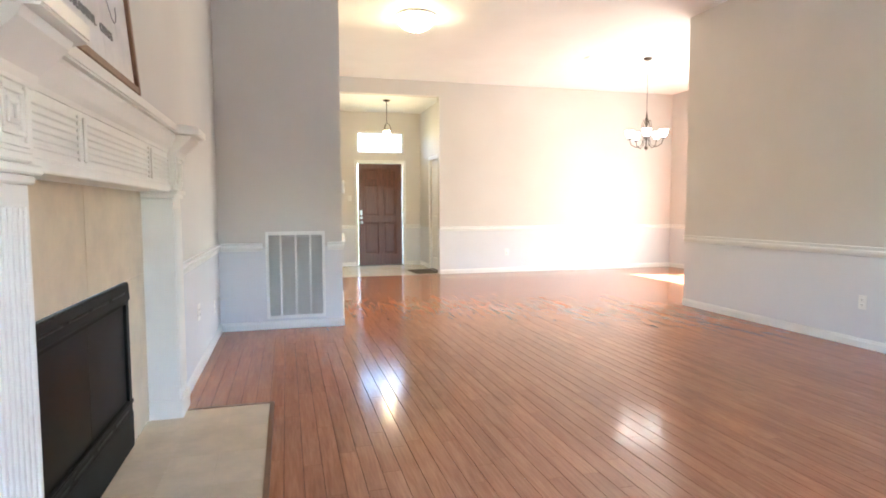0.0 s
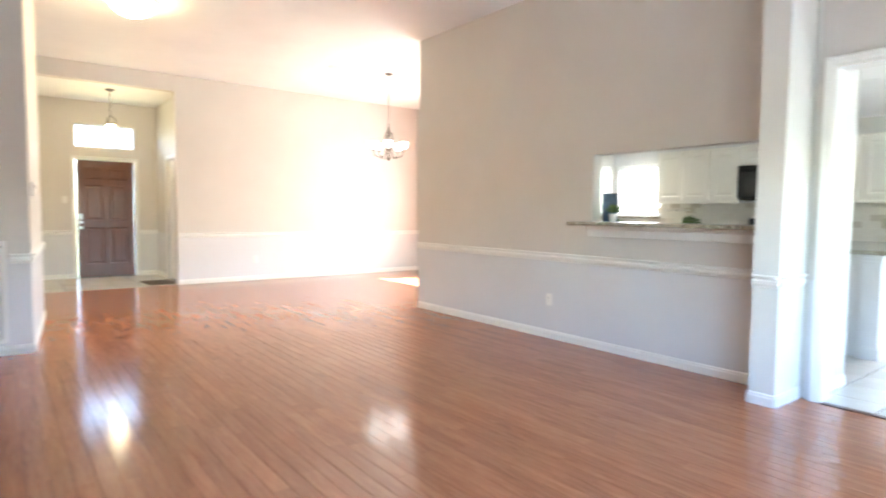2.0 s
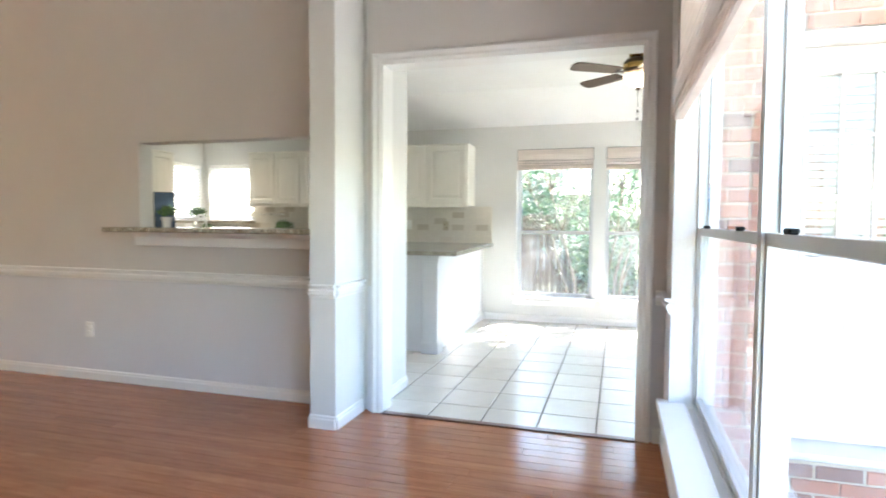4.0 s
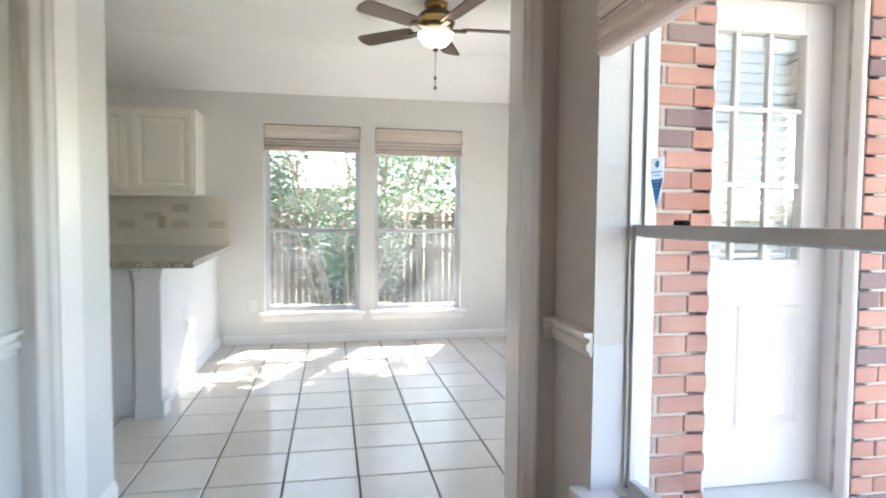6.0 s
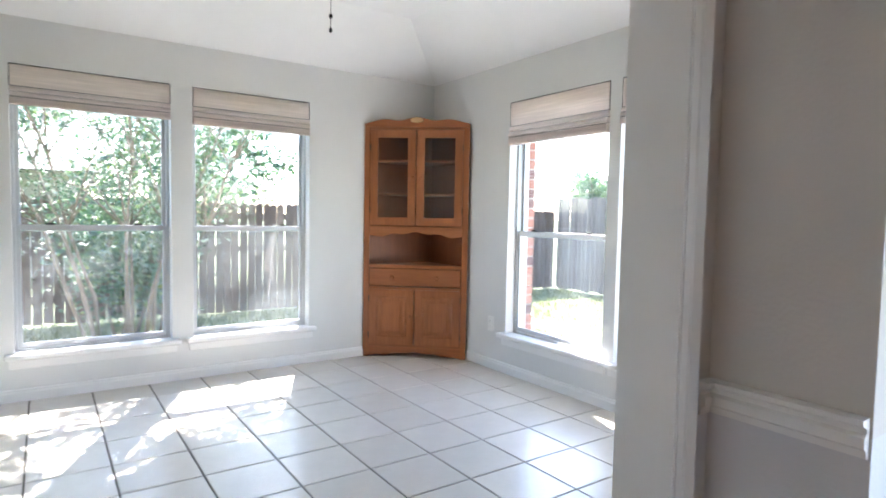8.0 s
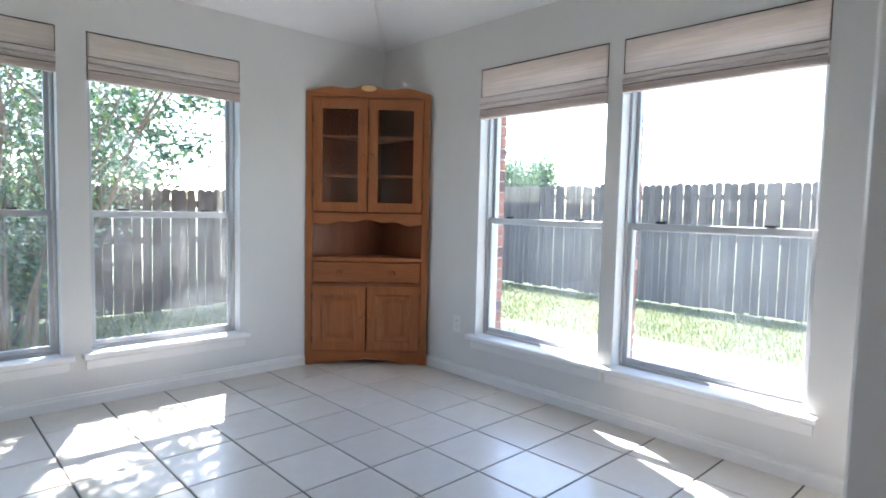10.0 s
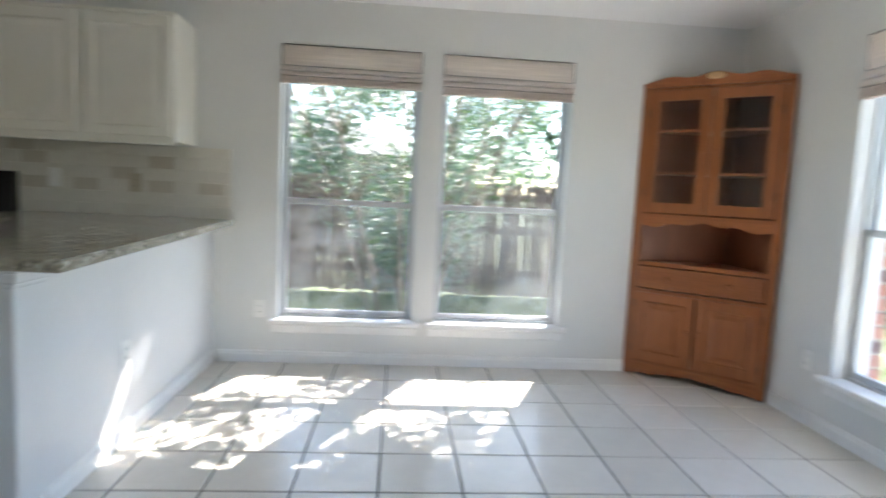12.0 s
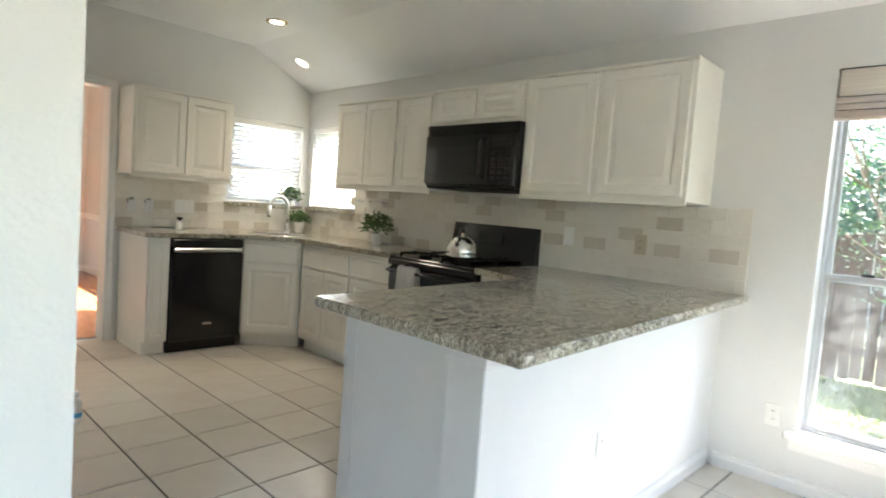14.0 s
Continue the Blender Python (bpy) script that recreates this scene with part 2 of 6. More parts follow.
SUBFLOOR = plain("dark_board_gap", (0.07, 0.03, 0.016), 0.8)
TILE = pieces("cream_floor_tile", [(0.0, (0.65, 0.61, 0.535)), (0.5, (0.69, 0.65, 0.575)), (1.0, (0.73, 0.685, 0.615))], 0.22, 7, 0.5, 0.05, 0.22)
GROUT = plain("dark_grey_grout", (0.085, 0.075, 0.064), 0.9, vary=0.15, relief=0.4)
MARBLE = pieces("cream_marble", [(0.0, (0.64, 0.495, 0.325)), (1.0, (0.68, 0.54, 0.37))], 0.3, 6, 0.3, 0.04, 0.55)
SPLASH = pieces("tumbled_travertine", [(0.0, (0.71, 0.67, 0.595)), (0.70, (0.735, 0.695, 0.62)), (0.80, (0.70, 0.65, 0.57)), (0.86, (0.60, 0.545, 0.46)), (1.0, (0.56, 0.50, 0.41))], 0.45, 18, 0.4, 0.15, 0.25)
SPLASH_GROUT = plain("sand_grout", (0.70, 0.66, 0.58), 0.9, relief=0.4)
BRICK = pieces("red_brick", [(0.0, (0.33, 0.14, 0.10)), (0.35, (0.43, 0.20, 0.145)), (0.6, (0.37, 0.165, 0.12)), (0.78, (0.46, 0.25, 0.19)), (0.84, (0.21, 0.12, 0.105)), (1.0, (0.17, 0.10, 0.095))], 0.9, 22, 0.3, 0.9, 0.5, 0.004)
MORTAR = plain("pale_mortar", (0.42, 0.37, 0.31), 0.95, vary=0.1, relief=0.6, dist=0.003)
GRANITE = granite("speckled_granite")
GLASS = glass_pane("window_glass")
CAB_GLASS = glass_pane("cabinet_glass", (0.95, 0.94, 0.93), 0.0, 0.008)
SCREEN = veil("insect_screen", (0.44, 0.48, 0.50), 0.10, 0.75)
ALUM = plain("grey_aluminium", (0.56, 0.57, 0.58), 0.42, 0.4, 0.08, relief=0.1)
DOORWOOD = wood("dark_mahogany", (0.17, 0.058, 0.030), (0.08, 0.026, 0.015), 0.3, 2, coat=0.3)
PINE = wood("honey_pine", (0.38, 0.132, 0.042), (0.24, 0.074, 0.022), 0.36, 2, tint=0.12)
PINE_X = wood("honey_pine_cross", (0.38, 0.132, 0.042), (0.24, 0.074, 0.022), 0.36, 0, tint=0.12)
for mm, level in ((SUBFLOOR, 0.2),):
    mm.node_tree.nodes["Principled BSDF"].inputs["Specular IOR Level"].default_value = level
# the same pine, its colour darkened for the shade inside the cupboard
PINE_SHADED = wood("shaded_pine_back", (0.27, 0.095, 0.035), (0.17, 0.055, 0.02), 0.45, 2)
PINE_PALE = plain("pale_pine_carving", (0.72, 0.46, 0.23), 0.5)
BLACK = plain("black_enamel", (0.012, 0.012, 0.013), 0.16, vary=0.1, relief=0.03)
BLACK_GLASS = plain("black_glass", (0.02, 0.02, 0.022), 0.05, vary=0.05, relief=0)
SMOKE = plain("smoked_window", (0.03, 0.03, 0.032), 0.08, vary=0.05, relief=0)
IRON = plain("matt_black_iron", (0.010, 0.0095, 0.009), 0.6, 0.0, 0.2)
STEEL = plain("brushed_steel", (0.62, 0.61, 0.59), 0.22, 1.0, 0.06, relief=0.05)
NICKEL = plain("satin_nickel", (0.66, 0.65, 0.63), 0.28, 1.0, 0.06)
BRASS = plain("antique_brass", (0.42, 0.29, 0.11), 0.26, 1.0, 0.15)
BRONZE = plain("dark_bronze", (0.10, 0.08, 0.065), 0.4, 0.8, 0.15)
BLADE = wood("walnut_blade", (0.12, 0.055, 0.035), (0.065, 0.028, 0.02), 0.35, 0)
PLASTIC = plain("white_plastic", (0.82, 0.81, 0.78), 0.3, vary=0.02, relief=0.02)
IVORY = plain("ivory_plastic", (0.50, 0.44, 0.33), 0.35, vary=0.03)
SHADE_CLOTH = cloth_weave("woven_shade", (0.89, 0.80, 0.745), 0)
SLAT = blind_slat("white_slat")
TOWEL = plain("white_terry", (0.87, 0.86, 0.84), 0.95, vary=0.05, fine=180, relief=0.9, dist=0.004)
POT = plain("white_ceramic", (0.78, 0.77, 0.74), 0.25, vary=0.03)
SOIL = plain("potting_soil", (0.06, 0.04, 0.028), 0.95)
HERB = leafy("potted_leaves", [(0.0, (0.035, 0.085, 0.025)), (0.6, (0.07, 0.15, 0.04)), (1.0, (0.14, 0.22, 0.07))], 0.2)
LEAF = leafy("myrtle_leaves", [(0.0, (0.022, 0.066, 0.042)), (0.6, (0.045, 0.112, 0.062)), (0.88, (0.085, 0.165, 0.075)), (1.0, (0.22, 0.27, 0.10))], 0.33)
BARK = plain("smooth_bark", (0.17, 0.13, 0.10), 0.85, vary=0.25, fine=30, relief=0.5, dist=0.006)
FENCE_PALE = wood("pale_cedar", (0.25, 0.215, 0.19), (0.15, 0.125, 0.11), 0.85, 2, tint=0.35)
FENCE = wood("weathered_cedar", (0.125, 0.080, 0.058), (0.062, 0.040, 0.030), 0.85, 2, tint=0.4)
GRASS_SOIL = plain("lawn_earth", (0.12, 0.135, 0.06), 0.95, vary=0.3, scale=1.5, fine=40, relief=0.8, dist=0.02)
GRASS = leafy("grass_blades", [(0.0, (0.10, 0.14, 0.05)), (0.7, (0.17, 0.21, 0.08)), (1.0, (0.30, 0.28, 0.14))], 0.3)
CONCRETE = plain("patio_concrete", (0.36, 0.345, 0.325), 0.9, vary=0.1, fine=50, relief=0.5, dist=0.003)
ROOF = plain("grey_shingle", (0.24, 0.23, 0.225), 0.9, vary=0.15, fine=25, relief=0.6, dist=0.01)
SIDING = plain("pale_siding", (0.55, 0.52, 0.47), 0.7)
MAT = plain("brown_coir", (0.10, 0.075, 0.055), 0.95, vary=0.3, fine=200, relief=0.9, dist=0.005)
CANVAS = plain("whitewashed_board", (0.74, 0.71, 0.69), 0.7, vary=0.08, scale=8)
INK = plain("charcoal_ink", (0.30, 0.285, 0.27), 0.8)
SOOT = plain("sooty_glass", (0.008, 0.0065, 0.006), 0.32, vary=0.3, relief=0)
for mm, level in ((SOOT, 0.06), (IRON, 0.15)):
    mm.node_tree.nodes["Principled BSDF"].inputs["Specular IOR Level"].default_value = level
DUCT = plain("grey_duct", (0.42, 0.42, 0.42), 0.7)
FRAME_WOOD = wood("walnut_frame", (0.26, 0.12, 0.055), (0.15, 0.065, 0.03), 0.45, 2)
BLUE = film_print("blue_print", (0.10, 0.44, 0.74))
WHITE_PRINT = film_print("white_print", (0.84, 0.86, 0.88))
GLOW_WARM = glow("warm_lamp_glass", (1.0, 0.78, 0.40), 2.6)
GLOW_WHITE = glow("white_lamp_glass", (1.0, 0.93, 0.82), 1.0)
GLOW_FAN = glow("fan_bowl_glass", (1.0, 0.86, 0.62), 0.8)
SCREEN_BLUE = plain("dark_blue_art", (0.07, 0.115, 0.18), 0.25, vary=0.4, scale=6, fine=14)

# ---- building helpers ----
def mesh_ob(name, bm, mat, parent=None, label=""):
    me = bpy.data.meshes.new(name)
    bm.normal_update()
    bm.to_mesh(me)
    bm.free()
    for m in mat if isinstance(mat, (list, tuple)) else [mat]:
        me.materials.append(m)
    ob = new(name, me)
    if parent is not None:
        ob.parent = parent
    if label:
        ob["label"] = label
    return ob


part = mesh_ob


def empty(name, m, label, category, group=""):
    ob = new(name)
    ob.matrix_world = m
    ob.empty_display_size = 0.1
    return tagged(ob, label, category, group)


def structure(ob, label="", category=""):
    return tagged(ob, label, category, kind="structure")


def add_box(bm, x0, x1, y0, y1, z0, z1, bevel=0.0, mi=0):
    b = bmesh.new() if bevel else bm
    vs = [b.verts.new((x, y, z)) for x in (x0, x1) for y in (y0, y1) for z in (z0, z1)]
    for f in ((0, 1, 3, 2), (4, 6, 7, 5), (0, 4, 5, 1), (2, 3, 7, 6), (0, 2, 6, 4), (1, 5, 7, 3)):
        b.faces.new([vs[i] for i in f]).material_index = mi
    if bevel:
        bmesh.ops.bevel(b, geom=b.edges[:], offset=bevel, segments=1, affect="EDGES", clamp_overlap=True)
        join(bm, b, mi)
        b.free()
    return bm


def join(bm, other, mi=None, m=None):
    made = {}
    for v in other.verts:
        made[v] = bm.verts.new(m @ v.co if m else v.co)
    for f in other.faces:
        try:
            g = bm.faces.new([made[v] for v in f.verts])
        except ValueError:
            continue
        g.material_index = f.material_index if mi is None else mi
        g.smooth = f.smooth


def box(x0, x1, y0, y1, z0, z1, bevel=0.0):
    return add_box(bmesh.new(), min(x0, x1), max(x0, x1), min(y0, y1), max(y0, y1), min(z0, z1), max(z0, z1), bevel)


def lathe(profile, seg=24, m=None, cap=True):
    """A turned shape from (radius, height) pairs, from bottom to top."""
    bm = bmesh.new()
    rings = []
    for r, z in profile:
        rings.append([bm.verts.new((r * math.cos(2 * math.pi * i / seg), r * math.sin(2 * math.pi * i / seg), z)) for i in range(seg)])
    for a, b in zip(rings, rings[1:]):
        for i in range(seg):
            bm.faces.new((a[i], a[(i + 1) % seg], b[(i + 1) % seg], b[i])).smooth = True
    if cap:
        bm.faces.new(rings[0][::-1]), bm.faces.new(rings[-1])
    if m:
        bm.transform(m)
    return bm


def tube(points, radius, seg=8, taper=None):
    """A round bar along a line of points."""
    bm = bmesh.new()
    pts = [Vector(p) for p in points]
    rings = []
    for i, p in enumerate(pts):
        d = (pts[min(i + 1, len(pts) - 1)] - pts[max(i - 1, 0)]).normalized()
        q = d.to_track_quat("Z", "Y").to_matrix()
        r = radius if taper is None else radius + (taper - radius) * i / (len(pts) - 1)
        rings.append([bm.verts.new(p + q @ Vector((r * math.cos(2 * math.pi * k / seg), r * math.sin(2 * math.pi * k / seg), 0))) for k in range(seg)])
    for a, b in zip(rings, rings[1:]):
        # keep rings aligned where the track turns
        s = min(range(seg), key=lambda k: (a[0].co - b[k].co).length)
        b[:] = b[s:] + b[:s]
        for i in range(seg):
            bm.faces.new((a[i], a[(i + 1) % seg], b[(i + 1) % seg], b[i])).smooth = True
    bm.faces.new(rings[0][::-1]), bm.faces.new(rings[-1])
    return bm


def prism(outline, y0, y1, bevel=0.0):
    """An outline of (x, z), pushed along y."""
    bm = bmesh.new()
    a = [bm.verts.new((x, y0, z)) for x, z in outline]
    b = [bm.verts.new((x, y1, z)) for x, z in outline]
    n = len(outline)
    bm.faces.new(a), bm.faces.new(b[::-1])
    for i in range(n):
        bm.faces.new((a[(i + 1) % n], a[i], b[i], b[(i + 1) % n]))
    bmesh.ops.recalc_face_normals(bm, faces=bm.faces[:])
    if bevel:
        bmesh.ops.bevel(bm, geom=bm.edges[:], offset=bevel, segments=1, affect="EDGES", clamp_overlap=True)
    return bm


def slab(outline, z0, z1, bevel=0.0):
    """An outline of (x, y), pushed up."""
    bm = prism(outline, z0, z1)
    bm.transform(Matrix(((1, 0, 0, 0), (0, 0, 1, 0), (0, 1, 0, 0), (0, 0, 0, 1))))
    bmesh.ops.recalc_face_normals(bm, faces=bm.faces[:])
    if bevel:
        bmesh.ops.bevel(bm, geom=bm.edges[:], offset=bevel, segments=2, affect="EDGES", clamp_overlap=True)
    return bm


def moulding(profile, p, q, out):
    """A profile of (depth, height) run from p to q; out is the way it stands off the wall."""
    bm = bmesh.new()
    p, q, out = Vector(p), Vector(q), Vector(out)
    a = [bm.verts.new(p + out * d + Vector((0, 0, h))) for d, h in profile]
    b = [bm.verts.new(q + out * d + Vector((0, 0, h))) for d, h in profile]
    n = len(profile)
    bm.faces.new(a), bm.faces.new(b[::-1])
    for i in range(n):
        bm.faces.new((a[i], a[(i + 1) % n], b[(i + 1) % n], b[i]))
    bmesh.ops.recalc_face_normals(bm, faces=bm.faces[:])
    return bm


def wall_mesh(axis, a, b, t0, t1, z0, z1, holes=(), split=None):
    """A wall along x or y from a to b, between t0 and t1 across, with openings (from, to, low, high)."""
    us = sorted({a, b, *(h[0] for h in holes), *(h[1] for h in holes)})
    zs = sorted({z0, z1, *(h[2] for h in holes), *(h[3] for h in holes), *([split] if split else [])})
    us, zs = [u for u in us if a <= u <= b], [z for z in zs if z0 <= z <= z1]
    full = {}
    for i in range(len(us) - 1):
        for k in range(len(zs) - 1):
            u, z = (us[i] + us[i + 1]) / 2, (zs[k] + zs[k + 1]) / 2
            full[i, k] = not any(h[0] < u < h[1] and h[2] < z < h[3] for h in holes)
    bm = bmesh.new()
    made = {}

    def v(u, t, z):
        co = (u, t, z) if axis == "x" else (t, u, z)
        if co not in made:
            made[co] = bm.verts.new(co)
        return made[co]

    def quad(mi, *cs):
        bm.faces.new([v(*c) for c in cs]).material_index = mi

    for (i, k), solid in full.items():
        if not solid:
            continue
        u0, u1, w0, w1 = us[i], us[i + 1], zs[k], zs[k + 1]
        mi = 1 if split and w1 <= split + 1e-6 else 0
        quad(mi, (u0, t0, w0), (u1, t0, w0), (u1, t0, w1), (u0, t0, w1))
        quad(mi, (u0, t1, w0), (u0, t1, w1), (u1, t1, w1), (u1, t1, w0))
        for (di, dk), cs in (((-1, 0), ((u0, t0, w0), (u0, t0, w1), (u0, t1, w1), (u0, t1, w0))), ((1, 0), ((u1, t0, w0), (u1, t1, w0), (u1, t1, w1), (u1, t0, w1))),
                             ((0, -1), ((u0, t0, w0), (u0, t1, w0), (u1, t1, w0), (u1, t0, w0))), ((0, 1), ((u0, t0, w1), (u1, t0, w1), (u1, t1, w1), (u0, t1, w1)))):
            if not full.get((i + di, k + dk), False):
                quad(mi, *cs)
    bmesh.ops.recalc_face_normals(bm, faces=bm.faces[:])
    return bm


BASE_P = [(0, 0), (0.014, 0), (0.014, 0.052), (0.009, 0.062), (0.009, 0.070), (0, 0.077)]
RAIL_P = [(0, 0.0), (0.010, 0.003), (0.013, 0.018), (0.022, 0.024), (0.022, 0.044), (0.012, 0.050), (0.012, 0.060), (0.030, 0.068), (0.030, 0.078), (0, 0.080)]
RAIL_Z = 0.745


def baseboard(p, q, out, mat=None):
    structure(mesh_ob("baseboard", moulding(BASE_P, (*p, 0), (*q, 0), (*out, 0)), mat or TRIM), "white painted moulded baseboard along the wall", "baseboard")


def chair_rail(p, q, out):
    structure(mesh_ob("chair_rail_trim", moulding(RAIL_P, (*p, RAIL_Z), (*q, RAIL_Z), (*out, 0)), TRIM), "white painted moulded chair rail on the wall", "trim")


# ---- the setting: walls, ceilings ----
XL, XR, XK = -0.66, 4.42, 4.57
TOP = 3.30
# living room's far left wall, with the firebox's hole
structure(mesh_ob("wall_west", wall_mesh("y", -0.6, 5.7, XL - 0.16, XL, 0, TOP, [(1.58, 3.39, 0, 1.32)], 0.785), [PAINT_UP, PAINT_LOW]), "taupe wall, paler below the chair rail", "wall")
# block with the return-air grille; its flank runs slightly askew towards the foyer
blk = slab([(XL - 0.16, 5.70), (0.47, 5.70), (0.64, 7.55), (0.64, 11.75), (XL - 0.16, 11.75)], 0.785, TOP)
add = slab([(XL - 0.16, 5.70), (0.47, 5.70), (0.64, 7.55), (0.64, 11.75), (XL - 0.16, 11.75)], 0, 0.785)
join(blk, add, 1)
structure(mesh_ob("wall_block", blk, [PAINT_UP, PAINT_LOW]), "taupe wall block with the return-air grille", "wall")
# entry wall, with door and transom openings
structure(mesh_ob("wall_entry", wall_mesh("x", 0.64, 3.4, 11.56, 11.74, 0, TOP, [(1.33, 2.24, 0, 2.045), (1.33, 2.25, 2.25, 2.66)], 0.785), [PAINT_UP, PAINT_LOW]), "taupe entry wall round the front door", "wall")
structure(mesh_ob("wall_foyer_side", wall_mesh("y", 9.85, 11.56, 2.60, 2.72, 0, 3.05, [(9.93, 10.72, 0, 2.05)], 0.785), [PAINT_UP, PAINT_LOW]), "taupe foyer side wall with a closet door", "wall")
structure(mesh_ob("wall_dining_back", wall_mesh("x", 2.52, 7.35, 9.71, 9.85, 0, TOP, (), 0.785), [PAINT_UP, PAINT_LOW]), "warm white dining wall, grey below the chair rail", "wall")
structure(mesh_ob("wall_foyer_header", wall_mesh("x", 0.64, 2.52, 9.71, 9.85, 3.05, TOP), PAINT_UP), "header over the foyer opening", "wall")
structure(mesh_ob("wall_dining_east", wall_mesh("y", 5.70, 9.71, 7.15, 7.35, 0, TOP, [(6.40, 8.10, 0.45, 2.05)], 0.785), [PAINT_UP, PAINT_LOW]), "dining wall with a sunny window", "wall")
structure(mesh_ob("wall_pass_through", wall_mesh("y", 1.56, 5.80, 4.45, XK, 0, TOP, [(1.56, 3.13, 1.10, 1.72)], 0.785), [PAINT_UP, PAINT_LOW]), "taupe wall with a pass-through to the kitchen", "wall")
structure(mesh_ob("wall_opening", wall_mesh("y", -0.36, 1.36, XR, XK, 0, TOP, [(-0.232, 1.27, 0, 2.13)], 0.785), [PAINT_UP, PAINT_LOW]), "taupe wall with a wide cased opening", "wall")
cw = slab([(4.065, 1.40), (4.45, 1.40), (4.45, 1.36), (XK, 1.36), (XK, 1.33), (5.015, 1.33), (5.015, 1.50), (XK, 1.50), (XK, 1.56), (4.065, 1.56)], 0, TOP)
structure(mesh_ob("wall_cross", cw, PAINT_KIT), "short cross wall ending in a square pier", "wall")
structure(mesh_ob("wall_south", wall_mesh("x", -0.92, XR, -0.56, -0.36, 0, TOP, [(0.36, 4.10, 0.30, 2.30)], 0.785), [PAINT_UP, PAINT_LOW]), "taupe wall with a wide double window", "wall")
structure(mesh_ob("wall_kitchen_north", wall_mesh("x", XK, 8.02, 5.50, 5.66, 0, TOP, [(5.42, 6.22, 0, 2.0), (7.20, 7.95, 1.17, 1.95)]), PAINT_KIT), "light grey kitchen wall with a doorway and a window", "wall")
structure(mesh_ob("wall_kitchen_east", wall_mesh("y", -1.98, 5.66, 8.02, 8.22, 0, TOP, [(0.17, 1.05, 0.29, 2.04), (-0.82, 0.03, 0.29, 2.04), (4.69, 5.42, 1.17, 1.95)]), PAINT_KIT), "light grey wall with tall windows to the garden", "wall")
structure(mesh_ob("wall_breakfast_south", wall_mesh("x", XK, 8.22, -2.18, -1.98, 0, TOP, [(6.07, 6.99, 0.30, 2.03), (5.06, 5.98, 0.30, 2.03)]), PAINT_KIT), "light grey wall with two tall windows", "wall")
structure(mesh_ob("wall_breakfast_west", wall_mesh("y", -2.18, -0.36, XR, XK, 0, TOP, [(-1.70, -0.86, 0.03, 2.10)]), PAINT_KIT), "light grey wall with the garden door", "wall")
# ceilings
structure(mesh_ob("ceiling_living", box(-0.92, 7.35, -0.56, 9.85, TOP, TOP + 0.1), CEIL), "white textured ceiling", "ceiling")
structure(mesh_ob("ceiling_foyer", box(0.64, 2.60, 9.85, 11.56, 3.05, 3.15), CEIL), "white foyer ceiling", "ceiling")
kc = bmesh.new()
KZ, KX, KY = 2.605, 7.37, -1.33
for f in ([(XK, 5.5, KZ), (KX, 5.5, KZ), (KX, KY, KZ), (XK, KY, KZ)], [(KX, 5.5, KZ), (8.02, 5.5, 2.30), (8.02, -1.98, 2.33), (KX, KY, KZ)], [(KX, KY, KZ), (8.02, -1.98, 2.33), (XK, -1.98, 2.33), (XK, KY, KZ)]):
    kc.faces.new([kc.verts.new(c) for c in f])
bmesh.ops.remove_doubles(kc, verts=kc.verts[:], dist=0.001)
ext = bmesh.ops.extrude_face_region(kc, geom=kc.faces[:])
bmesh.ops.translate(kc, verts=[e for e in ext["geom"] if isinstance(e, bmesh.types.BMVert)], vec=(0, 0, 0.06))
bmesh.ops.recalc_face_normals(kc, faces=kc.faces[:])
structure(mesh_ob("ceiling_kitchen", kc, CEIL), "white ceiling sloping down to the outer walls", "ceiling")
# eave over the patio corner, out of view, added to hold back sky light
structure(mesh_ob("eave", slab([(-0.92, -0.56), (-0.92, -1.35), (3.62, -1.35), (3.62, -2.9), (4.42, -2.9), (4.42, -0.56)], 2.62, 2.74), TRIM), "unseen white eave added to shade the patio corner", "eave")
# floors: base sheets; boards and tiles are laid at the end of the file
floor_wood = structure(mesh_ob("floor_wood", box(XL - 0.1, XR + 0.02, -0.5, 9.72, -0.12, -0.012), SUBFLOOR), "glossy red oak strip floor", "floor")
floor_dining = structure(mesh_ob("floor_dining", box(XR + 0.02, 7.3, 5.66, 9.72, -0.12, -0.012), SUBFLOOR), "glossy red oak strip floor of the dining room", "floor")
floor_tile = structure(mesh_ob("floor_tile", box(XR + 0.02, 8.2, -2.1, 5.66, -0.12, -0.004), GROUT), "cream ceramic tile floor with dark grout", "floor")
floor_foyer = structure(mesh_ob("floor_foyer", box(0.5, 2.72, 9.72, 11.75, -0.12, -0.004), GROUT), "pale tile floor of the foyer", "floor")

# ---- windows ----
Z90 = lambda x, y, z, deg: pose(x, y, z, 0, 0, deg)


